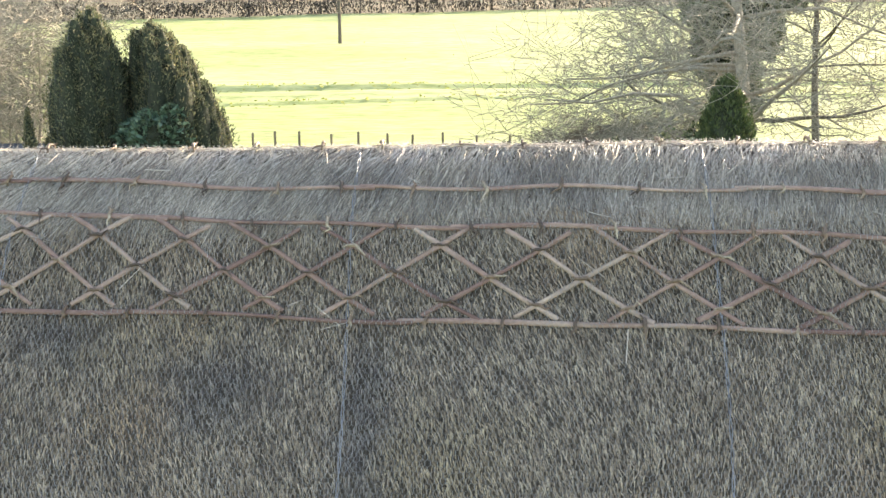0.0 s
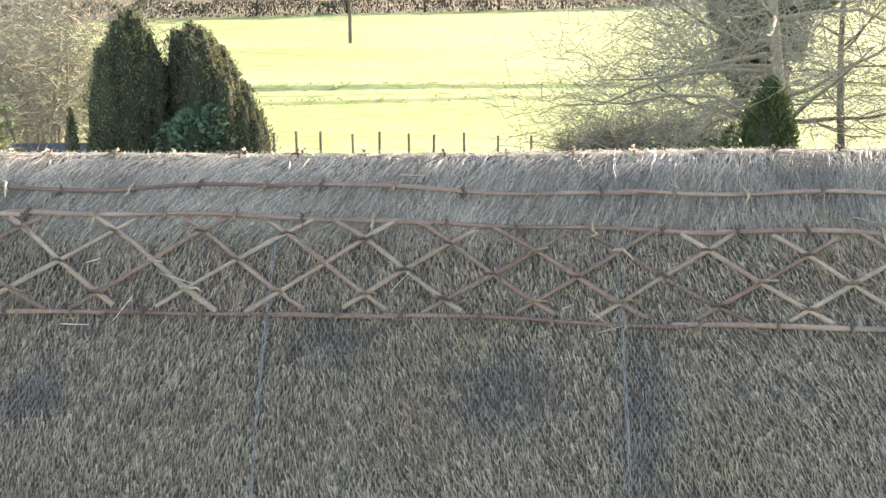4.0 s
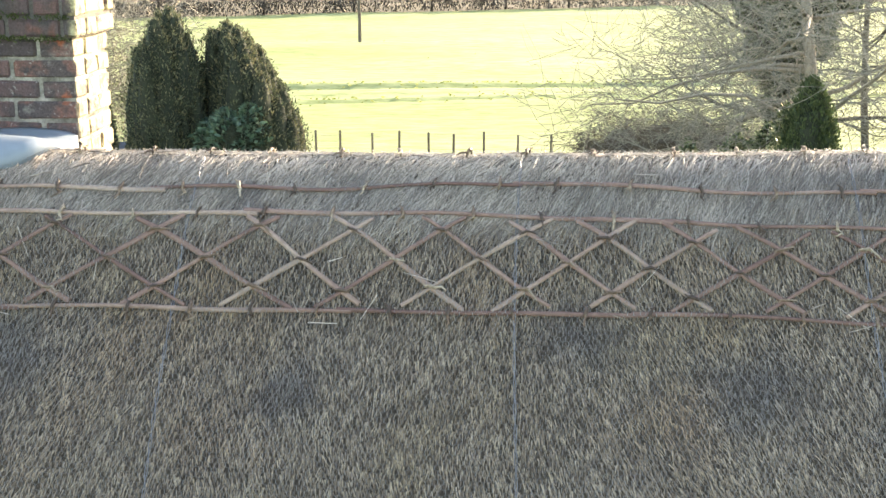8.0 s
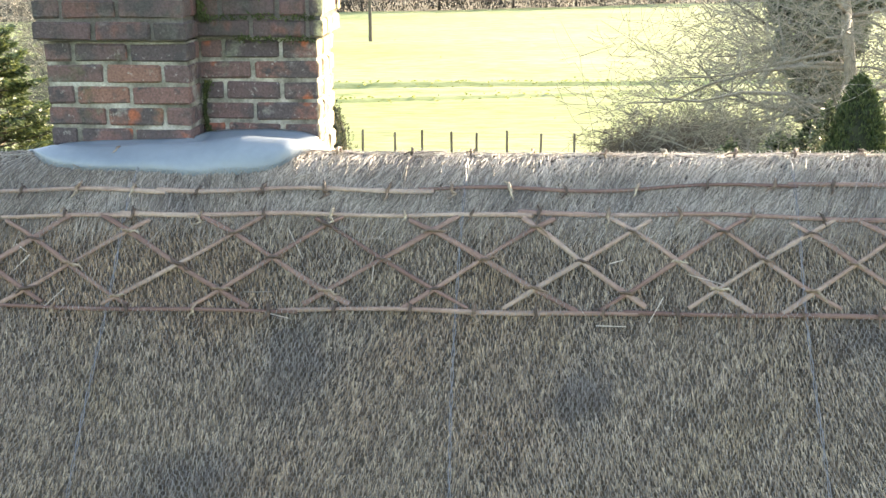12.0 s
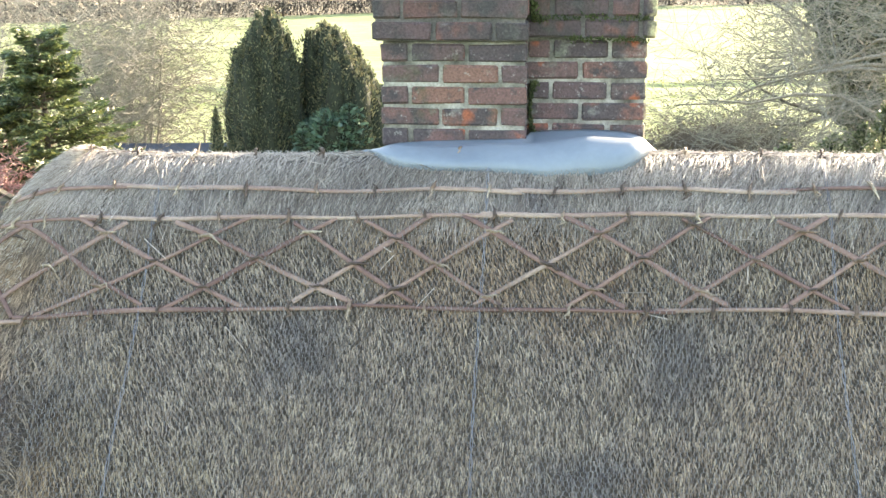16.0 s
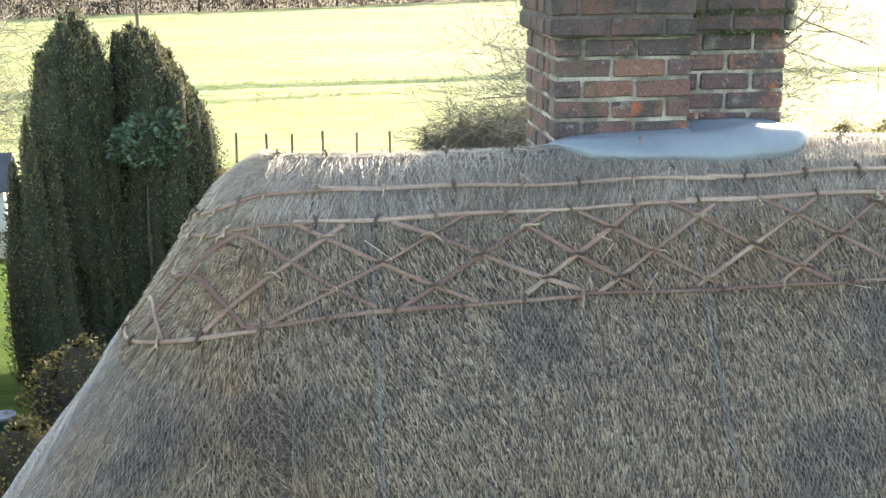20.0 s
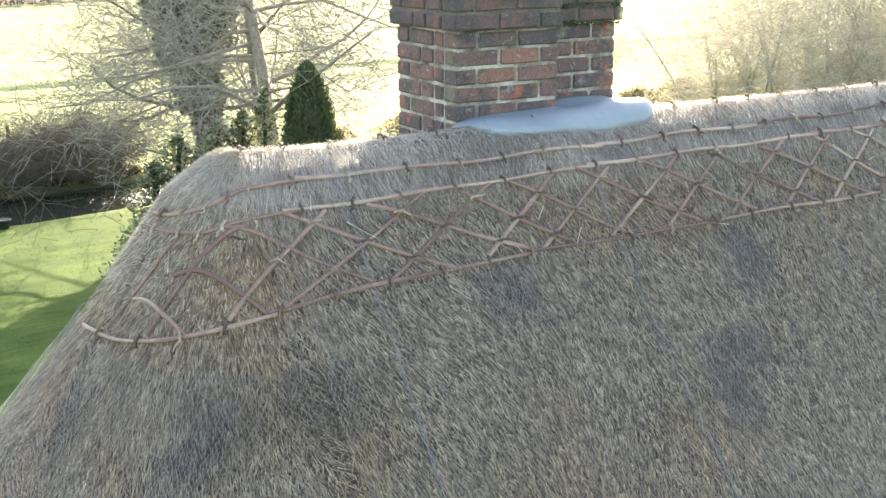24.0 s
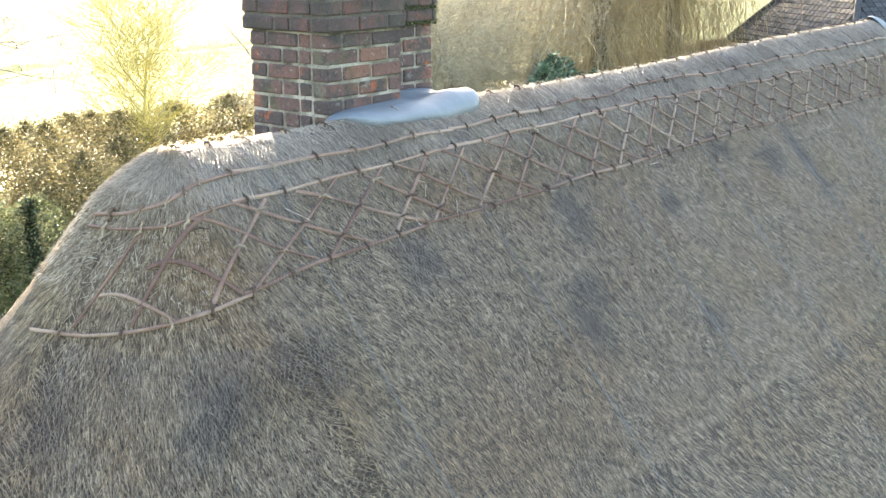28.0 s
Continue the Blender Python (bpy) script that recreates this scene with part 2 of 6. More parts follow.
def ground_material():
    """Meadow, a smoother lawn on the house side of the stream, and bare tilled land past the hedge."""
    m, nt, b = material("meadow_ground", 0.95)
    b.inputs["Specular IOR Level"].default_value = 0.1
    sep = nt.nodes.new("ShaderNodeSeparateXYZ")
    nt.links.new(where(nt), sep.inputs[0])

    def step(expr_x, expr_y, at, width):
        a = node(nt, "ShaderNodeMath")
        a.operation = "MULTIPLY"
        nt.links.new(sep.outputs[0], a.inputs[0])
        a.inputs[1].default_value = expr_x
        s = node(nt, "ShaderNodeMath")
        s.operation = "MULTIPLY_ADD"
        nt.links.new(sep.outputs[1], s.inputs[0])
        s.inputs[1].default_value = expr_y
        nt.links.new(a.outputs[0], s.inputs[2])
        r = nt.nodes.new("ShaderNodeMapRange")
        r.inputs[1].default_value, r.inputs[2].default_value = at - width, at + width
        nt.links.new(s.outputs[0], r.inputs[0])
        return r.outputs[0]

    big = grain(nt, 0.09, 4, 0.6, (0.3, 1.0, 1.0))
    fine = grain(nt, 2.0, 5, 0.75, (0.28, 1.0, 1.0))
    field = ramp(nt, big, [(0.3, FIELD[0]), (0.5, FIELD[1]), (0.72, FIELD[2])])
    lawn = ramp(nt, grain(nt, 0.6), [(0.3, (0.036, 0.08, 0.016)), (0.7, (0.085, 0.135, 0.028))])
    tilled = ramp(nt, grain(nt, 0.05, 4, 0.6, (0.2, 1, 1)), [(0.3, (0.075, 0.062, 0.05)), (0.7, (0.12, 0.10, 0.08))])
    col = mix(nt, step(0.0, 1.0, 43.0, 0.8), lawn, field)
    # far bank coloured dark for its shade and the hedge's reflection in the water
    bank = node(nt, "ShaderNodeMath")
    bank.operation = "SUBTRACT"
    nt.links.new(step(0.012, 1.0, 42.5, 0.2), bank.inputs[0])
    nt.links.new(step(0.012, 1.0, 44.2, 0.5), bank.inputs[1])
    col = mix(nt, bank.outputs[0], col, (0.055, 0.048, 0.032))
    col = mix(nt, step(-0.36, 1.0, 146.5, 0.6), col, tilled)
    col = mix(nt, 1.0, col, ramp(nt, fine, [(0.34, (0.50, 0.60, 0.42)), (0.60, (1, 1, 1))]), "MULTIPLY")
    nt.links.new(col, b.inputs["Base Color"])
    bump(nt, b, fine, 0.5, 0.06)
    return m


FIELD = ((0.178, 0.21, 0.092), (0.228, 0.26, 0.13), (0.27, 0.29, 0.168))
MEADOW = ground_material()
WATER, _nt, _b = material("stream_water", 0.03)
_b.inputs["IOR"].default_value = 1.6
_b.inputs["Base Color"].default_value = (0.02, 0.025, 0.02, 1)
bump(_nt, _b, grain(_nt, 3.0), 0.04, 0.02)


def foliage(name, lo, mid, hi, rough=0.6, back=0.3, scale=0.8):
    return two_tone(name, [(0.2, lo), (0.5, mid), (0.85, hi)], scale, rough, 9, 0.7, 0.0, vary=0.7, island=True, through_light=back)


YEW = foliage("yew_needles", (0.045, 0.060, 0.040), (0.10, 0.113, 0.064), (0.19, 0.175, 0.10), 0.85, 0.3)
# near-black colour standing in for the shade inside evergreen crowns
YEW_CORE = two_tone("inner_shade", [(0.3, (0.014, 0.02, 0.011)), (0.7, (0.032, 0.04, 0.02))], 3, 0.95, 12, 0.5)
LAUREL = foliage("laurel_leaf", (0.05, 0.10, 0.075), (0.095, 0.17, 0.115), (0.17, 0.25, 0.16), 0.35, 0.25)
THUJA = foliage("conifer_leaf", (0.03, 0.05, 0.02), (0.055, 0.085, 0.03), (0.10, 0.13, 0.045), 0.6, 0.3)
IVY = foliage("ivy_leaf", (0.035, 0.05, 0.025), (0.065, 0.085, 0.042), (0.14, 0.155, 0.09), 0.35, 0.3)
GLOSSY = foliage("holly_leaf", (0.06, 0.085, 0.045), (0.135, 0.165, 0.09), (0.30, 0.315, 0.20), 0.2, 0.45)
FIR = foliage("fir_needles", (0.04, 0.065, 0.03), (0.09, 0.125, 0.05), (0.20, 0.225, 0.08), 0.5, 0.25)
BRAMBLE = foliage("bramble_leaf", (0.06, 0.055, 0.03), (0.125, 0.115, 0.055), (0.25, 0.21, 0.11), 0.5, 0.4)
HEDGEROW = foliage("hedgerow_leaf", (0.10, 0.095, 0.055), (0.19, 0.175, 0.095), (0.34, 0.30, 0.17), 0.5, 0.45)
OLIVE = foliage("olive_leaf", (0.13, 0.13, 0.05), (0.24, 0.23, 0.10), (0.38, 0.35, 0.17), 0.4, 0.5)
# shade within shrubs and bank growth, put in as dark colour; also pot soil
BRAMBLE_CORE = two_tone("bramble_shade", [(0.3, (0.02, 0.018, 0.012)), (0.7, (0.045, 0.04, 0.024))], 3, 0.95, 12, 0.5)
SHRUB = foliage("shrub_leaf", (0.05, 0.055, 0.02), (0.13, 0.12, 0.04), (0.34, 0.24, 0.09), 0.4, 0.35)
HEDGE = foliage("hedge_twig", (0.032, 0.029, 0.027), (0.045, 0.040, 0.036), (0.066, 0.057, 0.05), 0.9, 0.1)
TUSSOCK = foliage("tussock_blade", (0.15, 0.18, 0.05), (0.22, 0.25, 0.08), (0.30, 0.31, 0.12), 0.8, 0.55)
LAWN_BLADE = foliage("lawn_blade", (0.045, 0.085, 0.018), (0.08, 0.125, 0.028), (0.12, 0.16, 0.04), 0.7, 0.3)
BARK = two_tone("bark", [(0.3, (0.06, 0.05, 0.042)), (0.7, (0.15, 0.125, 0.10))], 6, 0.9, 40, 0.6, 0.5, 0.01, stretch=(4, 4, 0.8))
PALE_BARK = two_tone("pale_bark", [(0.3, (0.16, 0.135, 0.11)), (0.7, (0.34, 0.30, 0.24))], 6, 0.85, 40, 0.6, 0.5, 0.01, stretch=(4, 4, 0.8))
TWIG = two_tone("grey_twig", [(0.3, (0.13, 0.12, 0.10)), (0.7, (0.28, 0.255, 0.215))], 4, 0.6, 30, 0.7, 0.0, vary=0.5, island=True)
THICKET_TWIG = two_tone("pale_twig", [(0.3, (0.24, 0.225, 0.18)), (0.7, (0.46, 0.435, 0.355))], 4, 0.5, 30, 0.8, 0.0, vary=0.5, island=True, through_light=0.25)
PINK = two_tone("pink_twig", [(0.3, (0.20, 0.10, 0.095)), (0.7, (0.40, 0.23, 0.21))], 4, 0.6, 30, 0.7, 0.0, vary=0.5, island=True)
YELLOW = two_tone("yellow_twig", [(0.3, (0.40, 0.34, 0.10)), (0.7, (0.62, 0.55, 0.22))], 4, 0.6, 30, 0.8, 0.0, vary=0.5, island=True)
GOLD_TWIG = two_tone("golden_twig", [(0.3, (0.27, 0.19, 0.10)), (0.7, (0.48, 0.37, 0.21))], 4, 0.6, 30, 0.7, 0.0, vary=0.5, island=True)
POST = two_tone("weathered_post", [(0.3, (0.10, 0.085, 0.065)), (0.7, (0.22, 0.19, 0.15))], 5, 0.9, 40, 0.6, 0.4, 0.01, stretch=(3, 3, 0.5), vary=0.3)
WHITE_PAINT = two_tone("white_paint", [(0.3, (0.64, 0.64, 0.63)), (0.7, (0.78, 0.78, 0.77))], 2.5, 0.6, 25, 0.85, 0.1, 0.004, vary=0.25)
CREAM = two_tone("cream_paint", [(0.3, (0.45, 0.40, 0.28)), (0.7, (0.58, 0.52, 0.38))], 3, 0.6, 25, 0.85, 0.1, 0.004)
CURTAIN = two_tone("window_blind", [(0.3, (0.48, 0.42, 0.26)), (0.7, (0.66, 0.58, 0.38))], 2, 0.9, 12, 0.8)
STONE = two_tone("garden_stone", [(0.3, (0.12, 0.115, 0.10)), (0.7, (0.28, 0.27, 0.24))], 6, 0.9, 50, 0.6, 0.5, 0.008)
TERRACOTTA = two_tone("terracotta", [(0.3, (0.24, 0.10, 0.06)), (0.7, (0.42, 0.20, 0.12))], 6, 0.85, 40, 0.7, 0.2, 0.004, vary=0.4)
GREEN_PLASTIC = two_tone("green_plastic", [(0.3, (0.02, 0.16, 0.09)), (0.7, (0.04, 0.24, 0.13))], 4, 0.4, 30, 0.85)
BLUE_PLASTIC = two_tone("blue_plastic", [(0.3, (0.03, 0.09, 0.22)), (0.7, (0.06, 0.14, 0.32))], 4, 0.4, 30, 0.85)
STEEL = two_tone("dull_steel", [(0.3, (0.20, 0.24, 0.29)), (0.7, (0.34, 0.38, 0.43))], 4, 0.5, 30, 0.85, metal=0.3)
SLATE = two_tone("slate", [(0.3, (0.028, 0.031, 0.038)), (0.7, (0.07, 0.076, 0.09))], 3, 0.85, 30, 0.7, 0.3, 0.01, vary=0.5, island=True)
FELT = two_tone("roof_felt", [(0.3, (0.035, 0.045, 0.06)), (0.7, (0.075, 0.09, 0.115))], 1.5, 0.85, 60, 0.7, 0.4, 0.004)
PALE_WOOD = two_tone("whitewashed_wood", [(0.25, (0.20, 0.19, 0.175)), (0.55, (0.34, 0.33, 0.31)), (0.8, (0.48, 0.47, 0.45))], 2.5, 0.8, 30, 0.6, 0.3, 0.006, stretch=(4, 4, 0.5), vary=0.4)
SHINGLE = two_tone("brown_shingle", [(0.2, (0.030, 0.027, 0.017)), (0.5, (0.062, 0.054, 0.031)), (0.8, (0.108, 0.094, 0.052))], 2.5, 0.85, 35, 0.6, 0.4, 0.006, vary=0.7)
SHINGLE_FAR = two_tone("brown_shingle_joined", [(0.2, (0.030, 0.027, 0.017)), (0.5, (0.062, 0.054, 0.031)), (0.8, (0.108, 0.094, 0.052))], 2.5, 0.85, 35, 0.6, 0.4, 0.006, vary=0.7, island=True)
GLASS, _nt, _b = material("window_glass", 0.02)
_b.inputs["Transmission Weight"].default_value = 1.0
_b.inputs["Base Color"].default_value = (0.96, 0.96, 0.95, 1)
DARK_GLASS, _nt, _b = material("dark_window_glass", 0.08)
_b.inputs["Base Color"].default_value = (0.035, 0.05, 0.035, 1)

# ---------------------------------------------------------------- mesh helpers
rng = np.random.default_rng(7)


def mesh_np(name, verts, faces, mat, smooth=False):
    """A mesh from an array of corners and an array of faces that all have the same number of corners."""
    me = bpy.data.meshes.new(name)
    verts, faces = np.asarray(verts, float).reshape(-1, 3), np.asarray(faces, np.int32)
    n, k = faces.shape
    me.vertices.add(len(verts))
    me.vertices.foreach_set("co", verts.astype(np.float32).ravel())
    me.loops.add(n * k)
    me.loops.foreach_set("vertex_index", faces.ravel())
    me.polygons.add(n)
    me.polygons.foreach_set("loop_start", np.arange(0, n * k, k, dtype=np.int32))
    me.polygons.foreach_set("use_smooth", np.full(n, smooth))
    me.update(calc_edges=True)
    me.materials.append(mat)
    return me


def hang(ob, parent):
    if parent is not None:
        ob.parent = parent
    return ob


def part(name, bm, mat, parent=None, label="", smooth=False):
    """Links a bmesh as one mesh object, under a thing or a part."""
    me = bpy.data.meshes.new(name)
    if smooth:
        for f in bm.faces:
            f.smooth = True
    bm.to_mesh(me)
    bm.free()
    me.materials.append(mat)
    return tagged(hang(new(name, me), parent), label)


def part_np(name, verts, faces, mat, parent=None, label="", smooth=False):
    return tagged(hang(new(name, mesh_np(name, verts, faces, mat, smooth)), parent), label)


def thing(name, label, category, at=(0, 0, 0), turn=0.0, group="", kind=""):
    ob = new(name)
    ob.matrix_world = pose(*at, 0, 0, turn)
    return tagged(ob, label, category, group, kind)


def box(bm, x0, x1, y0, y1, z0, z1, soft=0.0):
    made = bmesh.ops.create_cube(bm, size=1.0, matrix=Matrix.LocRotScale(((x0 + x1) / 2, (y0 + y1) / 2, (z0 + z1) / 2), None, (x1 - x0, y1 - y0, z1 - z0)))
    if soft:
        edges = list({e for v in made["verts"] for e in v.link_edges})
        bmesh.ops.bevel(bm, geom=edges, offset=soft, segments=1, affect="EDGES")
    return bm


def boxed(*a, **k):
    return box(bmesh.new(), *a, **k)


def prism(bm, pts, radii, sides=6, cap=True):
    """A tapered tube along the points."""
    pts, radii = [tuple(map(float, p)) for p in pts], [float(r) for r in radii]
    rings = []
    for k, p in enumerate(pts):
        a = Vector(pts[max(k - 1, 0)])
        b = Vector(pts[min(k + 1, len(pts) - 1)])
        way = (b - a).normalized()
        side = way.cross(Vector((0, 0, 1)) if abs(way.z) < 0.9 else Vector((1, 0, 0))).normalized()
        up = side.cross(way)
        rings.append([bm.verts.new(Vector(p) + radii[k] * (math.cos(t) * side + math.sin(t) * up)) for t in np.linspace(0, 2 * math.pi, sides, endpoint=False)])
    for r, s in zip(rings, rings[1:]):
        for i in range(sides):
            bm.faces.new((r[i], r[(i + 1) % sides], s[(i + 1) % sides], s[i]))
    if cap:
        bm.faces.new(rings[0][::-1])
        bm.faces.new(rings[-1])
    return bm


def sticks(a, b, ra, rb, sides=3, below=True):
    """Many tapered sticks at once: corners and four-sided faces; below: with the side that lies underneath."""
    a, b = np.asarray(a, float), np.asarray(b, float)
    way = b - a
    way /= np.linalg.norm(way, axis=1, keepdims=True) + 1e-9
    ref = np.where(np.abs(way[:, 2:3]) < 0.9, [[0, 0, 1.0]], [[1.0, 0, 0]])
    s = np.cross(way, ref)
    s /= np.linalg.norm(s, axis=1, keepdims=True)
    u = np.cross(s, way)
    ra, rb = np.broadcast_to(ra, len(a))[:, None, None], np.broadcast_to(rb, len(a))[:, None, None]
    ang = np.linspace(0, 2 * np.pi, sides, endpoint=False)
    ring = np.cos(ang)[None, :, None] * s[:, None] + np.sin(ang)[None, :, None] * u[:, None]
    v = np.concatenate([a[:, None] + ring * ra, b[:, None] + ring * rb], 1)
    base = (np.arange(len(a)) * 2 * sides)[:, None, None]
    i = np.arange(sides)
    q = np.stack([i, (i + 1) % sides, (i + 1) % sides + sides, i + sides], 1)[None]
    q = q if below else q[:, : sides - 1]
    return v.reshape(-1, 3), (base + q).reshape(-1, 4)


def blades(a, b, r):
    """Many short stalks at once, each ridged along its back and drawn out to a tip."""
    way = b - a
    way /= np.linalg.norm(way, axis=1, keepdims=True) + 1e-9
    ref = np.where(np.abs(way[:, 2:3]) < 0.9, [[0, 0, 1.0]], [[1.0, 0, 0]])
    side = np.cross(way, ref)
    side /= np.linalg.norm(side, axis=1, keepdims=True)
    up = np.cross(side, way)
    r = np.broadcast_to(r, len(a))[:, None]
    v = np.stack([a - side * r, a + up * r, a + side * r, b], 1)
    base = (np.arange(len(a)) * 4)[:, None, None]
    return v.reshape(-1, 3), (base + np.array([[0, 1, 3], [1, 2, 3]])[None]).reshape(-1, 3)


def strips(a, b, ra, rb):
    """Many thin twigs at once, each a narrow upright strip."""
    way = b - a
    way /= np.linalg.norm(way, axis=1, keepdims=True) + 1e-9
    ref = np.where(np.abs(way[:, 2:3]) < 0.8, [[0, 0, 1.0]], [[1.0, -0.6, 0]])
    up = ref - way * (ref * way).sum(1, keepdims=True)
    up /= np.linalg.norm(up, axis=1, keepdims=True)
    ra, rb = np.broadcast_to(ra, len(a))[:, None], np.broadcast_to(rb, len(a))[:, None]
    v = np.stack([a - up * ra, a + up * ra, b + up * rb, b - up * rb], 1)
    return v.reshape(-1, 3), np.arange(len(a) * 4).reshape(-1, 4)


# ---------------------------------------------------------------- the thatched roof: its shape as a height over the plan
HOUSE = pose(0, 4.05, 0, 0, 0, -3.89)
CREST, END_L, END_R, RUN = 8.275, -5.10, 2.95, 3.3
DROP_D = np.array([0, 0.05, 0.10, 0.18, 0.30, 0.45, 0.60, 0.78, 1.2, 4.2])
DROP_W = np.array([0, 0.012, 0.042, 0.098, 0.20, 0.40, 0.57, 0.765, 1.245, 4.80])
# gentle rises and dips of the crest, and the swelling where the ridge cap folds over the hip
CREST_U = (-5.2, -4.8, -2.8, -2.2, -1.4, -0.6, 0.3, 1.1, 2.0)
CREST_DZ = (0.0, -0.018, -0.018, -0.006, 0.012, 0.004, -0.006, 0.0, 0.010)
HIP_D = (0, 0.1, 0.25, 0.42, 0.65, 0.9, 1.3, 2.0)
HIP_DZ = (0, 0.03, 0.045, 0.04, 0.0, -0.045, -0.06, -0.06)
_d = np.linspace(0, 4.2, 841)
_w = np.interp(_d, DROP_D, DROP_W)
_w = np.convolve(np.r_[np.zeros(8), _w, _w[-1] + np.arange(1, 9) * 0.0059], np.ones(17) / 17, "valid")


def roof_z(u, v):
    """The height of the thatch at house coordinates: a ridge with rounded hips at both ends."""
    u, v = np.asarray(u, float), np.asarray(v, float)
    b = np.maximum(0, np.maximum((END_L - u), (u - END_R)))
    d = (np.abs(v) ** 2.9 + (b * 1.18) ** 2.9) ** (1 / 2.9)
    z = CREST - np.interp(d, _d, _w) + 0.016 * np.clip(u + 1.5, 0, 4)
    z += np.interp(u, CREST_U, CREST_DZ) * np.exp(-((d / 0.13) ** 2))
    end = np.clip(b * 1.18 / np.maximum(d, 1e-6), 0, 1) ** 2
    z += np.interp(d, HIP_D, HIP_DZ) * end
    z += 0.012 * np.sin(1.7 * u + 0.6) + 0.010 * np.sin(3.9 * u + 2.1 * v) * np.clip(d, 0, 1) + 0.006 * np.sin(9 * u + 1) * np.sin(7 * v)
    return z


def on_roof(u, v, lift=0.0):
    u, v = np.asarray(u, float), np.asarray(v, float)
    e = 0.01
    z = roof_z(u, v)
    n = np.stack([-(roof_z(u + e, v) - z) / e, -(roof_z(u, v + e) - z) / e, np.ones_like(z)], -1)
    n /= np.linalg.norm(n, axis=-1, keepdims=True)
    return np.stack([u, v, z], -1) + n * np.asarray(lift)[..., None], n


house = new("thatched_house")
house.matrix_world = HOUSE
tagged(house, "thatched house with a netted straw roof and hipped end", "house")
us, vs = np.arange(END_L - RUN, END_R + RUN + 0.01, 0.06), np.arange(-RUN, RUN + 0.01, 0.06)
gu, gv = np.meshgrid(us, vs, indexing="ij")
gp, _ = on_roof(gu, gv, 0.0)
nu, nv = gu.shape
idx = np.arange(nu * nv).reshape(nu, nv)
quads = np.stack([idx[:-1, :-1], idx[1:, :-1], idx[1:, 1:], idx[:-1, 1:]], -1).reshape(-1, 4)
b_ = np.maximum(0, np.maximum(END_L - gu, gu - END_R))
dist = (np.abs(gv) ** 2.9 + (b_ * 1.18) ** 2.9) ** (1 / 2.9)
quads = quads[(dist.ravel()[quads] < RUN + 0.05).all(1)]
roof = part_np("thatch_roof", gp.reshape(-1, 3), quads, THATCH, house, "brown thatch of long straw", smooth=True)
bm = bmesh.new()
for x0, x1, y0, y1 in ((END_L - 1.8, END_R + 1.8, -2.2, -1.9), (END_L - 1.8, END_R + 1.8, 1.9, 2.2), (END_L - 1.8, END_L - 1.5, -1.9, 1.9), (END_R + 1.5, END_R + 1.8, -1.9, 1.9)):
    box(bm, x0, x1, y0, y1, 0, 4.95)
thick = roof.modifiers.new("thick", "SOLIDIFY")
thick.thickness, thick.offset = 0.34, -1
part("wall", bm, MORTAR, house, "pale rendered wall")

# ---------------------------------------------------------------- straw, netting and hazel on the roof
ARC = np.r_[0, np.cumsum(np.hypot(np.diff(_d), np.diff(_w)))]


def d_of(s):
    return np.interp(s, ARC, _d)


CORNER = 1.0


def plan(q, d):
    """Plan point at the distance d from the ridge line; q runs along the front and then round the hipped end."""
    q, d = np.asarray(q, float), np.asarray(d, float)
    f = np.clip((END_L - q) / CORNER, 0, 1.6) * math.pi / 2
    k = 2 / 2.9
    su, sv = np.sin(f), np.cos(f)
    b = d * np.abs(su) ** k / 1.18
    v = -d * np.sign(sv) * np.abs(sv) ** k
    return np.where(q >= END_L, q, END_L - b), np.where(q >= END_L, -d, v)


def lay_straw(name, n, d0, d1, q0, q1, length, lean, lift, radius, mat, label, spread=0.22):
    q, s = rng.uniform(q0, q1, n), rng.uniform(d0, d1, n)
    d = d_of(s)
    u, v = plan(q, d)
    ln = length * rng.uniform(0.6, 1.4, n)
    lean_here = lean + 0.18 * np.sin(1.3 * q + 2.0 * s) + 0.10 * np.sin(5.1 * q) + rng.normal(0, spread, n)
    q2 = q + ln * np.sin(lean_here)
    d2 = d_of(s + ln * np.cos(lean_here))
    u2, v2 = plan(q2, d2)
    tuft = 0.5 + 0.5 * np.sin(190 * q + 9 * np.sin(31 * s)) * np.sin(170 * s + 7 * np.sin(29 * q))
    a, _ = on_roof(u, v, rng.uniform(-0.004, 0.004, n))
    b, _ = on_roof(u2, v2, lift * (0.35 + tuft) * rng.uniform(0.2, 1.0, n))
    r = radius * rng.uniform(0.6, 1.3, n)
    vv, ff = blades(a, b, r)
    ob = part_np(name, vv, ff, mat, roof, label)
    return tagged(ob, kind="stuff")


lay_straw("coat_straw", 260000, 0.31, 2.1, END_L - 1.3, END_R, 0.037, 0.10, 0.015, 0.0023, STRAW, "cropped brown straw ends")
lay_straw("coat_straw", 60000, 2.05, 3.6, -4.4, END_R, 0.045, 0.10, 0.020, 0.0036, STRAW, "cropped brown straw ends")
lay_straw("coat_straw", 9000, 2.05, 2.6, END_L - 1.3, -4.4, 0.050, 0.05, 0.020, 0.0036, STRAW, "cropped brown straw ends")
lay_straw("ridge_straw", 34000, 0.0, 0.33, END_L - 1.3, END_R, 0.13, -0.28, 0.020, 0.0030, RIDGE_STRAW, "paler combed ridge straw")
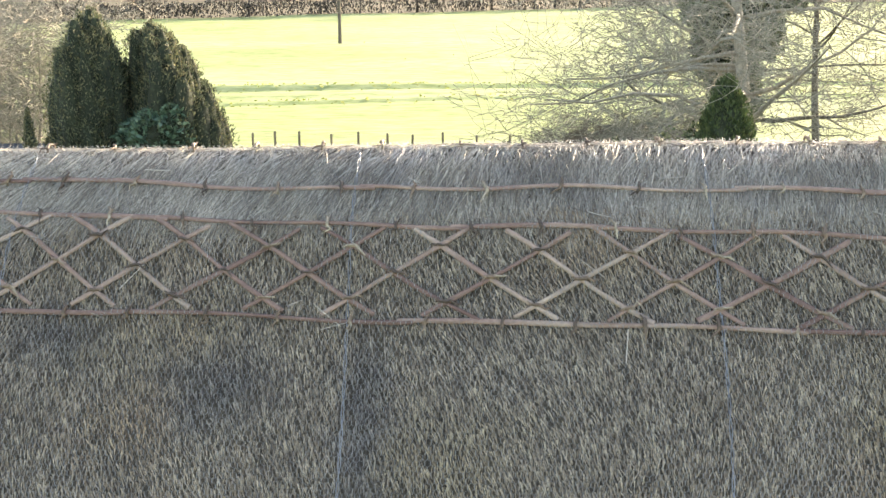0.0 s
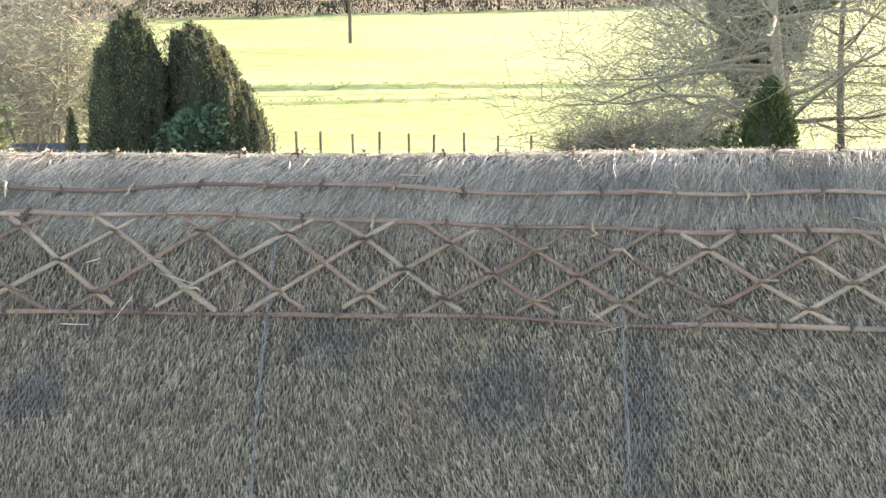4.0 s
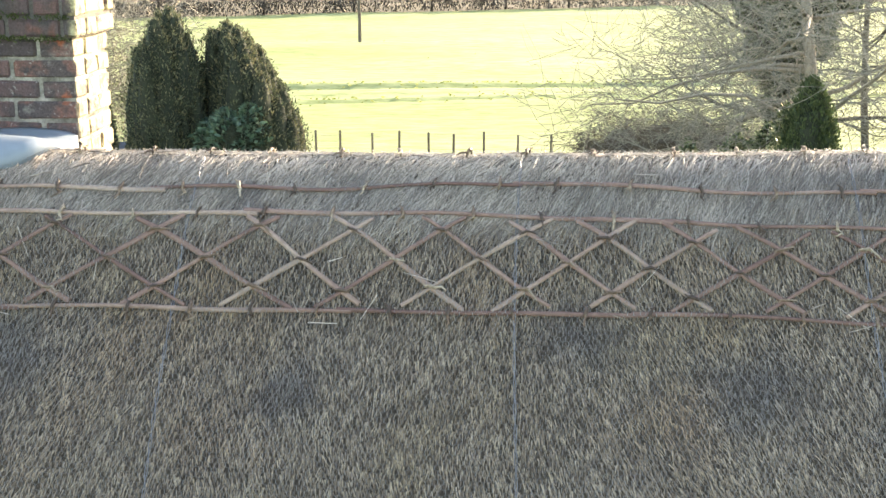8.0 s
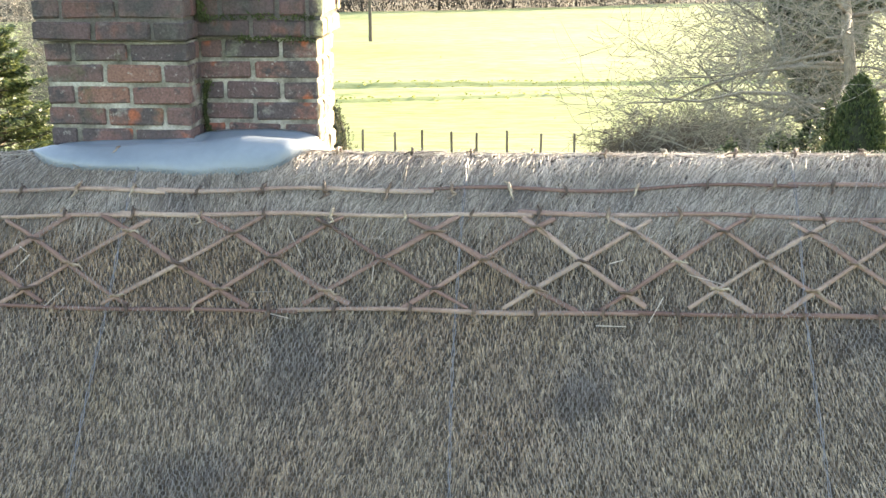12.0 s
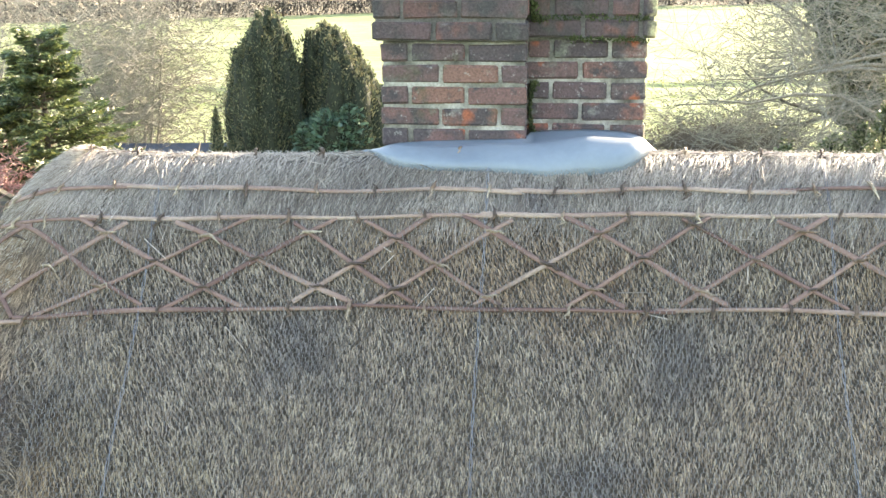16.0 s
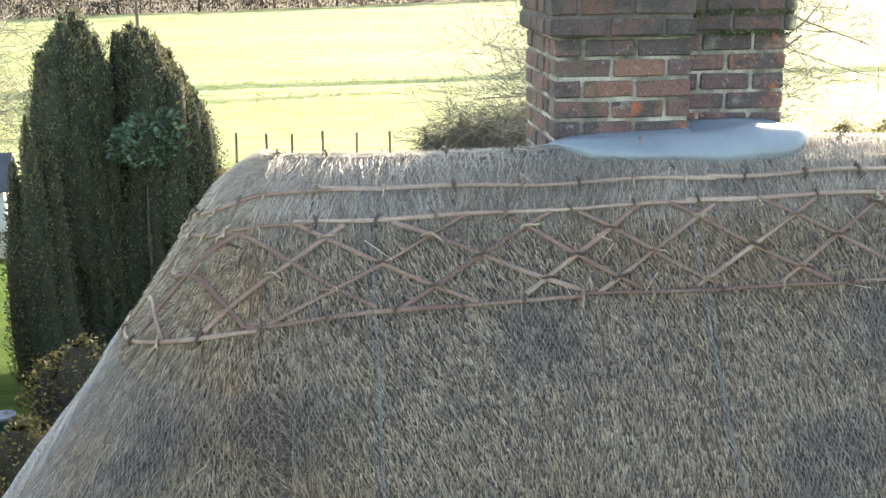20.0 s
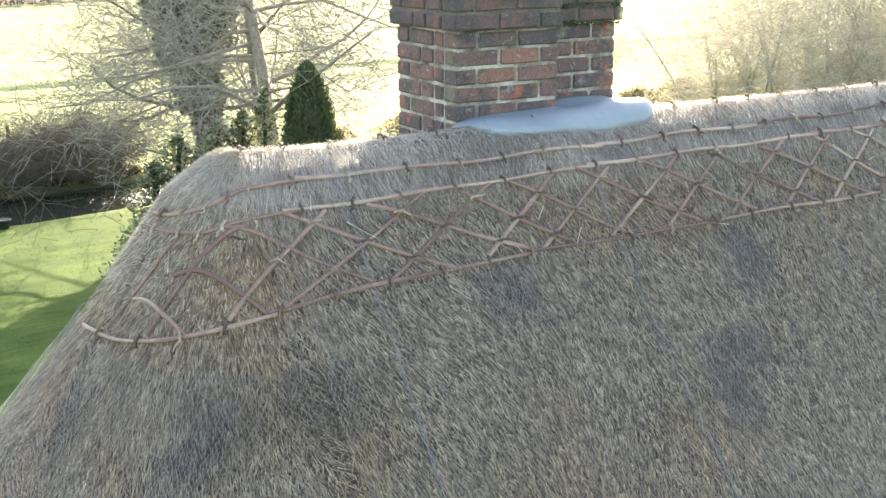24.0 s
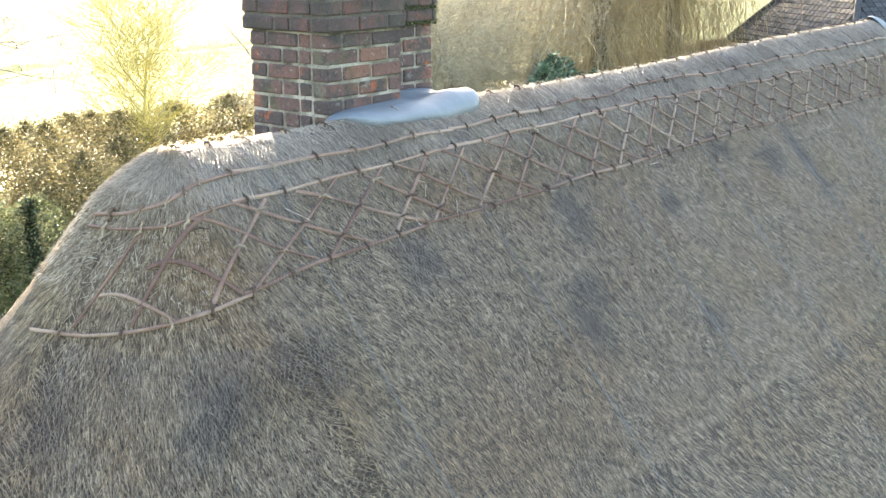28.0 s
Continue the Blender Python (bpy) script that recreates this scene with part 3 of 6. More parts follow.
# the far side of the crest and loose ends that catch the sun
lay_straw("hip_straw", 16000, 0.3, 1.5, END_L - 1.2, END_L + 0.1, 0.055, 0.0, 0.022, 0.0024, STRAW, "combed straw over the hip")
lay_straw("hip_straw", 2500, 0.1, 0.36, END_L - 1.1, END_L, 0.10, -0.1, 0.018, 0.0028, RIDGE_STRAW, "paler combed straw over the hip")
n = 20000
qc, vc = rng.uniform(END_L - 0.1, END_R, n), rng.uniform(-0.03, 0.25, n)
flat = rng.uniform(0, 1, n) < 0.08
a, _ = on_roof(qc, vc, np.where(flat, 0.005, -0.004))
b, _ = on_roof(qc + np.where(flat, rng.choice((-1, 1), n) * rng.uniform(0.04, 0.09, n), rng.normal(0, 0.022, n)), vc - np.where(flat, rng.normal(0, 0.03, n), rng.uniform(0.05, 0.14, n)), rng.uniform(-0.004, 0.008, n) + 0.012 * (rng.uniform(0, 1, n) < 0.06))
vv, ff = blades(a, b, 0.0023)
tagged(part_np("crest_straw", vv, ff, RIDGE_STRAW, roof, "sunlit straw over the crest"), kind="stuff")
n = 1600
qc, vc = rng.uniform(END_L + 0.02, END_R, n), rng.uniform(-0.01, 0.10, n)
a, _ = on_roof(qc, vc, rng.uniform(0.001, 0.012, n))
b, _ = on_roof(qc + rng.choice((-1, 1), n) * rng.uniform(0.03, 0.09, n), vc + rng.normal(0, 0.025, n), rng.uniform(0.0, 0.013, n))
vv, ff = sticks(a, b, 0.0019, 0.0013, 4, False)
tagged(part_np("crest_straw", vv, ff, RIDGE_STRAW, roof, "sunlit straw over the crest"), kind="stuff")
# short paled ends that draw the bright rim of sun along the crest
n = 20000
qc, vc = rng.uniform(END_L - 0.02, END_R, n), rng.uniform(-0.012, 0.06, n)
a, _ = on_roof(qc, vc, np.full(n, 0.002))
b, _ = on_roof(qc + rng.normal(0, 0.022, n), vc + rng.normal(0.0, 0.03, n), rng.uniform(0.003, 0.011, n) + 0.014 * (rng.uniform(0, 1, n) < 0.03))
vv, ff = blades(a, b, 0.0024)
tagged(part_np("crest_straw", vv, ff, CREST_STRAW, roof, "straw ends along the crest, paled for the sunlit rim"), kind="stuff")
# the same lightened straw for the backlit edge of the hip
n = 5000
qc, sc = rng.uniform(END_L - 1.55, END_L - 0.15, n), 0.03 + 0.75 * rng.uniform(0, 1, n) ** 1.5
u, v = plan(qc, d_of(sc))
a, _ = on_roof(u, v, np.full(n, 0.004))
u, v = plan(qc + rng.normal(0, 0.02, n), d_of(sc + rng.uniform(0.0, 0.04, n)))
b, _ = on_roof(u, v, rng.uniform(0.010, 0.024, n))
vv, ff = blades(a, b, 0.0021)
tagged(part_np("hip_straw", vv, ff, CREST_STRAW, roof, "straw ends over the hip, paled for the backlit rim"), kind="stuff")
n = 130
qc, sc = rng.uniform(END_L - 1.0, END_R, n), rng.uniform(0.0, 0.75, n)
u, v = plan(qc, d_of(sc))
a, _ = on_roof(u, v, np.full(n, 0.016))
turn = rng.uniform(0, 2 * math.pi, n)
ln = rng.uniform(0.04, 0.13, n)
u, v = plan(qc + ln * np.cos(turn), d_of(np.clip(sc + ln * np.sin(turn), 0, 3)))
b, _ = on_roof(u, v, rng.uniform(0.014, 0.024, n))
vv, ff = sticks(a, b, 0.0021, 0.0013, 4)
tagged(part_np("loose_straw", vv, ff, RIDGE_STRAW, roof, "loose pale stalks lying on the net"), kind="stuff")

# wire netting: hexagons, each side a thin wire
W = 0.0188
rows_n, cols_n = int(3.3 / (W * 0.866)), int((END_R - END_L + 1.5) / W)
r_, c_ = np.meshgrid(np.arange(rows_n), np.arange(cols_n), indexing="ij")
cq = END_L - 1.45 + W * (c_ + 0.5 * (r_ % 2))
cs = 0.01 + W * 0.866 * r_
hx = W / math.sqrt(3)
corner = [(hx * math.sin(t), -hx * math.cos(t)) for t in (0, math.pi / 3, 2 * math.pi / 3, math.pi)]
ends = []
for (qa, sa), (qb, sb) in zip(corner, corner[1:]):
    ends.append(np.stack([cq + qa, cs + sa, cq + qb, cs + sb], -1).reshape(-1, 4))
ends = np.concatenate(ends)
ends = ends[((ends[:, 1] < 2.25) | ((ends[:, 0] > -4.5) & (ends[:, 0] < 0.6)) | ((ends[:, 0] > -3.6) & (ends[:, 1] < 2.45))) & ((ends[:, 0] > END_L - 0.05) | (ends[:, 1] > 0.95))]


def net_point(q, s):
    q, s = q + 0.008 * np.sin(6 * q + 3 * s) + 0.005 * np.sin(17 * s + q) + 0.0022 * np.sin(83 * q + 41 * s), s + 0.004 * np.sin(13 * q) + 0.0022 * np.sin(71 * q - 57 * s)
    u, v = plan(q, d_of(np.maximum(s, 0)))
    return on_roof(u, v, 0.0182 + 0.002 * np.clip((s - 0.35) / 0.1, 0, 1) + 0.004 * np.sin(9 * q) * np.sin(8 * s) + 0.003 * np.sin(31 * q + 2 * np.sin(7 * s)) * np.sin(27 * s))[0]


vv, ff = sticks(net_point(ends[:, 0], ends[:, 1]), net_point(ends[:, 2], ends[:, 3]), 0.0009, 0.0009, 2, False)
tagged(part_np("wire_netting", vv, ff, WIRE, roof, "galvanised hexagon wire netting"), kind="stuff")

# laced joints between the widths of netting
for k, q0 in enumerate((-4.81, -3.66, -2.50, -1.38, -0.26, 0.87, 2.0)):
    s = np.arange(0.07, 2.3, 0.02)
    lines = []
    for ph in (0.0, math.pi):
        q = q0 + 0.012 * np.sin(3 * s + k) + 0.004 * np.sin(40 * s + ph)
        u, v = plan(q, d_of(s))
        p, _ = on_roof(u, v, 0.017 + 0.003 * np.cos(40 * s + ph))
        lines.append((p[:-1], p[1:]))
    vv, ff = sticks(np.concatenate([l[0] for l in lines]), np.concatenate([l[1] for l in lines]), 0.0014, 0.0014, 4)
    part_np("netting_seam", vv, ff, SEAM, roof, "bluish laced seam of netting wire")


def ligger(u, v, width=0.020, thick=0.0065):
    """A split hazel rod laid over points of the roof's plan: rounded above, flat below."""
    p, nrm = on_roof(u, v, 0.0145)
    t = np.gradient(p, axis=0)
    t /= np.linalg.norm(t, axis=1, keepdims=True)
    side = np.cross(nrm, t)
    side /= np.linalg.norm(side, axis=1, keepdims=True)
    m = len(u)
    wob = 1 + 0.12 * np.sin(np.linspace(0, 7, m) + u[0] * 5)
    sec = [(-0.5, 0.0), (-0.42, 0.6), (-0.15, 1.0), (0.2, 0.95), (0.45, 0.55), (0.5, 0.0)]
    vts = np.stack([p + side * (a * width * wob)[:, None] + nrm * (h * thick) for a, h in sec], 1)
    ns = len(sec)
    base = (np.arange(m - 1) * ns)[:, None, None]
    i = np.arange(ns)
    f = (base + np.stack([i, i + ns, (i + 1) % ns + ns, (i + 1) % ns], 1)[None]).reshape(-1, 4)
    capf = np.array([[0, 1, 4, 5], [1, 2, 3, 4], [ns * (m - 1) + j for j in (5, 4, 1, 0)], [ns * (m - 1) + j for j in (4, 3, 2, 1)]])
    return part_np("ligger", vts.reshape(-1, 3), np.concatenate([f, capf]), HAZEL, roof)


# how far down the slope the three long lines of rods run, along the front and round the hip
TOP_Q = (-6.2, -5.95, -5.65, -5.45, -5.3, -5.15, -4.95, -4.5, -3.2, -2.6, -2.2, -1.5, -1.3, -0.9, -0.3, 0.2, 0.7, 2.95)
TOP_S = (0.47, 0.41, 0.35, 0.295, 0.25, 0.238, 0.208, 0.234, 0.240, 0.226, 0.212, 0.166, 0.165, 0.195, 0.225, 0.236, 0.245, 0.25)
MID_Q = (-6.2, -5.8, -5.57, -5.43, -5.2, -5.0, -4.5, -3.6, -2.9, -2.4, -2.0, -1.4, -0.9, -0.3, 0.1, 0.5, 1.1, 2.95)
MID_S = (0.52, 0.466, 0.44, 0.405, 0.372, 0.352, 0.357, 0.343, 0.341, 0.328, 0.302, 0.299, 0.334, 0.364, 0.380, 0.398, 0.406, 0.42)
LOW_Q = (-6.2, -6.0, -5.83, -5.6, -5.4, -5.2, -5.0, -4.8, -4.4, -2.8, -2.4, -1.9, -1.4, -0.9, -0.4, 0.1, 0.6, 2.95)
LOW_S = (0.97, 0.91, 0.872, 0.826, 0.781, 0.737, 0.704, 0.693, 0.687, 0.684, 0.676, 0.655, 0.650, 0.661, 0.682, 0.704, 0.724, 0.745)


def band(q, f):
    """Arc distance at the fraction f between the middle and the lowest line."""
    mid, low = np.interp(q, MID_Q, MID_S), np.interp(q, LOW_Q, LOW_S)
    return mid + (low - mid) * f


def even(a):
    k = np.ones(5) / 5
    return np.convolve(np.pad(a, 2, "edge"), k, "valid")


spots = []
dice = random.Random(5)
for qs_, ss_ in ((TOP_Q, TOP_S), (MID_Q, MID_S), (LOW_Q, LOW_S)):
    q = -6.2
    while q < END_R:
        ln = dice.uniform(0.95, 1.5)
        qq = np.arange(q, min(q + ln, END_R + 0.05), 0.04)
        if len(qq) > 5:
            line_s = even(np.interp(qq, qs_, ss_)) + np.linspace(-0.004, 0.004, len(qq)) + 0.0015 * np.sin(8 * qq + dice.uniform(0, 6))
            ligger(*plan(qq, d_of(line_s)), dice.uniform(0.014, 0.019))
        q += ln - 0.06
    q = -6.1
    while q < END_R:
        spots.append((q, float(np.interp(q, qs_, ss_)), dice.uniform(-0.3, 0.3)))
        q += dice.uniform(0.19, 0.25)
# the crossed rods: where each meets the middle line and the lowest one
FALL = ((-5.47, -4.76), (-5.06, -4.44), (-4.74, -4.05), (-4.336, -3.855), (-4.08, -3.574), (-3.735, -3.17), (-3.385, -2.825), (-3.022, -2.455), (-2.706, -2.113), (-2.32, -1.868), (-2.023, -1.545), (-1.73, -1.25), (-1.445, -0.98), (-1.204, -0.738), (-0.921, -0.439), (-0.673, -0.146), (-0.397, 0.155), (-0.083, 0.41), (0.207, 0.68), (0.496, 0.956), (0.732, 1.287), (1.06, 1.56), (1.37, 1.87), (1.68, 2.17), (1.98, 2.47), (2.28, 2.76))
RISE = ((-5.85, -6.1), (-5.27, -5.87), (-4.87, -5.42), (-4.453, -5.157), (-4.153, -4.731), (-3.827, -4.317), (-3.535, -4.045), (-3.15, -3.71), (-2.887, -3.397), (-2.497, -3.045), (-2.167, -2.695), (-1.838, -2.38), (-1.54, -2.06), (-1.265, -1.8), (-0.99, -1.475), (-0.709, -1.184), (-0.404, -0.912), (-0.147, -0.629), (0.109, -0.372), (0.456, -0.067), (0.74, 0.22), (1.016, 0.515), (1.317, 0.777), (1.62, 1.09), (1.93, 1.4), (2.24, 1.71), (2.55, 2.02), (2.8, 2.3))


def crossed(qa, fa, qb, fb):
    """A short rod laid straight from one line to the other."""
    (ua, va), (ub, vb) = (plan(q, d_of(band(q, f))) for q, f in ((qa, fa), (qb, fb)))
    f = np.linspace(0, 1, 14)
    ligger(ua + (ub - ua) * f + 0.003 * np.sin(7 * f), va + (vb - va) * f, dice.uniform(0.014, 0.019))


for rods in (FALL, RISE):
    for a, b in rods:
        f0, f1 = dice.uniform(0.0, 0.07), dice.uniform(0.93, 0.99)
        crossed(a + (b - a) * f0, f0, a + (b - a) * f1, f1)
crossed(-5.79, 0.4, -5.21, 0.98)
crossed(-6.03, 0.62, -5.61, 0.99)
for fa, fb in FALL:
    for ra, rb in RISE:
        f = (fa - ra) / ((rb - ra) - (fb - fa))
        if 0.05 < f < 0.95:
            q = fa + (fb - fa) * f
            spots.append((q, float(band(q, f)), math.pi / 2 + dice.uniform(-0.3, 0.3)))
q = END_L - 0.05
while q < END_R:
    spots.append((q, 0.015, dice.uniform(-0.4, 0.4)))
    q += dice.uniform(0.2, 0.28)


def spar_mesh(k):
    """A twisted hazel staple: an arch over the rod with a knuckle and two split tails."""
    d = random.Random(40 + k)
    bm = bmesh.new()
    arch = [(0.003 * d.uniform(-1, 1), y, z) for y, z in ((-0.024, -0.012), (-0.019, 0.006), (-0.007, 0.0125), (0.008, 0.012), (0.020, 0.005), (0.025, -0.012))]
    prism(bm, arch, [0.0045, 0.006, 0.0075, 0.007, 0.006, 0.004], 6)
    prism(bm, [(0, -0.018, 0.006), (d.uniform(-0.02, 0.02), -0.038, 0.010), (d.uniform(-0.03, 0.03), -0.056, 0.004)], [0.005, 0.004, 0.002], 5)
    prism(bm, [(0, 0.016, 0.007), (d.uniform(-0.015, 0.015), 0.032, 0.011)], [0.005, 0.0025], 5)
    me = bpy.data.meshes.new("spar")
    bm.to_mesh(me)
    bm.free()
    me.materials.append(SPAR)
    return me


spar_meshes = [spar_mesh(k) for k in range(5)]
for q, s, spin in spots[:295]:
    u, v = plan(np.array([q, q + 0.01]), d_of(np.array([s, s])))
    p, nr = on_roof(u, v, 0.016)
    x = Vector(p[1] - p[0]).normalized()
    z = Vector(nr[0])
    y = z.cross(x)
    ob = hang(new("spar", dice.choice(spar_meshes)), roof)
    ob.matrix_local = Matrix.LocRotScale(p[0].tolist(), Matrix((x, y, z)).transposed().to_quaternion() @ Euler((0, 0, spin)).to_quaternion(), (dice.uniform(0.65, 0.95),) * 3)

# ---------------------------------------------------------------- the chimney
chimney = new("chimney")
chimney.matrix_world = HOUSE @ pose(-3.57, 0.5, 7.6)
tagged(chimney, "old red brick chimney stack with mossy corbelled top", "chimney")
COURSE, JOINT = 0.0778, 0.015
X0, XS, X1, YF, YL, YB, TOP = -0.48, 0.055, 0.502, -0.222, -0.38, 0.145, 1.049
brick_meshes = {}


def brick_mesh(ln, dp, k):
    key = (round(ln, 3), round(dp, 3), k)
    if key not in brick_meshes:
        d = random.Random(int(ln * 1000) * 7 + k)
        bm = boxed(-ln / 2, ln / 2, -dp / 2, dp / 2, -0.0312, 0.0312, 0.006)
        for vtx in bm.verts:
            vtx.co += Vector((d.uniform(-1, 1), d.uniform(-1, 1), d.uniform(-1, 1))) * 0.003
        me = bpy.data.meshes.new("brick")
        bm.to_mesh(me)
        bm.free()
        me.materials.append(BRICK)
        brick_meshes[key] = me
    return brick_meshes[key]


stack = part("core", boxed(X0 + 0.008, X1 - 0.008, YF + 0.008, YB - 0.008, -0.4, TOP), MORTAR, chimney, "pale lime mortar")
part("core", boxed(X0 + 0.008, XS - 0.008, YL + 0.008, YF + 0.004, -0.4, TOP), MORTAR, chimney, "pale lime mortar")


def run_bricks(x0, y0, dx, dy, total, z, pattern, depth=0.105):
    """A course of bricks along (dx, dy) from a corner, cut to fill its length."""
    at, k = 0.0, 0
    while at < total - 0.03:
        ln = min(pattern[k % len(pattern)], total - at)
        if total - at - ln < 0.05:
            ln = total - at
        a, b = at + (JOINT / 2 if at else 0), at + ln - (JOINT / 2 if total - at - ln > 0.01 else 0)
        mid = (a + b) / 2
        ob = hang(new("brick", brick_mesh(b - a, depth, dice.randrange(3))), chimney)
        ob.matrix_local = pose(x0 + dx * mid - dy * depth / 2 + dice.uniform(-1, 1) * 0.002, y0 + dy * mid + dx * depth / 2 + dice.uniform(-1, 1) * 0.002, z, dice.uniform(-0.6, 0.6), dice.uniform(-0.5, 0.5), math.degrees(math.atan2(dy, dx)) + dice.uniform(-0.5, 0.5))
        at += ln
        k += 1


for c in range(-4, 17):
    z = TOP - COURSE * (c + 0.5) if c >= 0 else TOP + COURSE * (-c - 0.5)
    if c > 9:
        break
    out = 0.026 if c < 0 else 0.0
    odd = (c + 1) % 2
    a, b = ((0.108, 0.205, 0.245), (0.09, 0.215, 0.11)) if odd else ((0.22, 0.215, 0.12), (0.2, 0.215))
    run_bricks(X0 - out, YL - out, 1, 0, XS - X0 + out, z, a)
    run_bricks(XS, YF - out, 1, 0, X1 - XS + out, z, b)
    run_bricks(XS, YL - out + 0.105, 0, 1, YF - YL - 0.105, z, (0.06,), 0.09)
    side = YB - YF - 0.105
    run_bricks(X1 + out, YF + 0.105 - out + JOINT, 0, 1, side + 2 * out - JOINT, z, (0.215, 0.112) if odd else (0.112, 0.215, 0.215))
    run_bricks(X0 - out, YB + out, 0, -1, YB - YL - 0.105 + 2 * out - JOINT, z, (0.112, 0.215, 0.215) if odd else (0.215, 0.112))
part("core", boxed(X0 - 0.016, X1 + 0.016, YF - 0.016, YB + 0.016, TOP + 0.004, TOP + 4 * COURSE), SOOTY_MORTAR, chimney, "sooty mortar")
part("core", boxed(X0 - 0.016, XS - 0.01, YL - 0.016, YF - 0.018, TOP + 0.004, TOP + 4 * COURSE), SOOTY_MORTAR, chimney, "sooty mortar")
part("flaunching", boxed(X0 + 0.02, X1 - 0.02, YF + 0.01, YB - 0.02, TOP + 4 * COURSE, TOP + 4 * COURSE + 0.05, 0.02), MORTAR, chimney)

g = np.random.default_rng(33)
n = 2600
mz_ = g.uniform(0.62, 1.34, n)
mc = np.stack([XS + 0.012 + np.abs(g.normal(0, 0.035, n)) * (0.5 + 0.5 * np.sin(14 * mz_)), np.where(mz_ > TOP, YF - 0.028, YF - 0.002) - np.abs(g.normal(0, 0.004, n)), mz_], -1)
k = g.uniform(0, 1, n) < 0.45
mc[k] = np.stack([g.uniform(X0, X1, n), np.full(n, YF - 0.028) - (YF - YL) * (mc[:, 0] < XS), TOP + COURSE * g.integers(0, 4, n) + g.normal(0, 0.006, n)], -1)[k]
mc = mc[np.sin(9 * mc[:, 0] + 1.0) * np.sin(11 * mc[:, 2]) > -0.35]
up_ = g.normal(0, 0.6, mc.shape) + [0, -0.6, 0.5]
v, f = sticks(mc, mc + up_ * 0.008, 0.004, 0.002, 3)
tagged(part_np("moss", v, f, MOSS, chimney, "green moss in the angle of the stack"), kind="stuff")

# the smooth blue-grey flashing that laps from the stack over the crest
KU = np.array([-4.12, -4.09, -4.055, -4.01, -3.96, -3.834, -3.6, -3.46, -3.2, -3.145, -3.105, -3.065, -3.03])
K_LOW = np.array([0.08, 0.02, -0.03, -0.075, -0.10, -0.124, -0.128, -0.138, -0.132, -0.105, -0.06, 0.02, 0.11])
TU = np.array([-4.12, -4.01, -3.86, -3.72, -3.55, -3.515, -3.47, -3.42, -3.27, -3.14, -3.08, -3.05, -3.03])
K_TOP = np.array([8.235, 8.276, 8.288, 8.291, 8.297, 8.300, 8.301, 8.306, 8.311, 8.302, 8.285, 8.265, 8.24])
fu = np.linspace(-4.12, -3.03, 90)
low, topz = np.interp(fu, KU, K_LOW), np.interp(fu, TU, K_TOP)
wall_v = np.interp(fu, (-4.12, -4.06, -3.525, -3.495, -3.08, -3.03), (0.10, 0.122, 0.122, 0.282, 0.282, 0.15))
low, topz = (np.convolve(np.pad(a, 2, "edge"), np.ones(5) / 5, "valid") for a in (low, topz))
puff = np.interp(fu, (-4.12, -4.0, -3.75, -3.5, -3.3, -3.14, -3.07, -3.03), (0.006, 0.022, 0.016, 0.026, 0.048, 0.046, 0.030, 0.006))
rows_f = []
for f in np.linspace(0, 1, 20) ** 1.4:
    v = low + (wall_v - low) * f
    zr = roof_z(fu, v)
    lip = math.sqrt(min(1.0, f / 0.16))
    w = np.clip((v + 0.04) / (wall_v + 0.04), 0, 1)
    w = w * w * (3 - 2 * w)
    zf = (zr + puff * lip + 0.012) * (1 - w) + np.maximum(topz, zr + 0.012) * w + 0.003 * np.sin(fu * 19 + f * 4) * math.sin(math.pi * f)
    rows_f.append(np.stack([fu, v - 0.012 * math.sin(math.pi * min(1, f / 0.16)) * (f < 0.16), zf - (0.02 if f == 0 else 0)], -1))
fv = np.stack(rows_f, 0)
ii = np.arange(20 * 90).reshape(20, 90)
fq = np.stack([ii[:-1, :-1], ii[:-1, 1:], ii[1:, 1:], ii[1:, :-1]], -1).reshape(-1, 4)
flash = part_np("chimney_flashing", fv.reshape(-1, 3), fq, LEAD, None, "", smooth=True)
flash.matrix_world = HOUSE
sol = flash.modifiers.new("thick", "SOLIDIFY")
sol.thickness, sol.offset = 0.006, -1
tagged(flash, "smooth pale blue-grey flashing moulded round the chimney foot", "flashing")
# a second, smaller patch of the same at the far end of the ridge
fu2 = np.linspace(2.92, 3.3, 24)
rows_f = [np.stack([fu2, np.full(24, v), roof_z(fu2, np.full(24, v)) + 0.02 + 0.02 * math.sin(math.pi * (v + 0.16) / 0.34)], -1) for v in np.linspace(-0.16, 0.18, 12)]
ii = np.arange(12 * 24).reshape(12, 24)
fq = np.stack([ii[:-1, :-1], ii[:-1, 1:], ii[1:, 1:], ii[1:, :-1]], -1).reshape(-1, 4)
flash2 = part_np("ridge_flashing", np.stack(rows_f, 0).reshape(-1, 3), fq, LEAD, None, "", smooth=True)
flash2.matrix_world = HOUSE
sol = flash2.modifiers.new("thick", "SOLIDIFY")
sol.thickness, sol.offset = 0.006, -1
tagged(flash2, "small blue-grey flashing at the end of the ridge", "flashing")

# ---------------------------------------------------------------- ground, stream and field
def stream_y(x):
    return 41.3 + 0.35 * np.sin(0.13 * x) - 0.012 * x


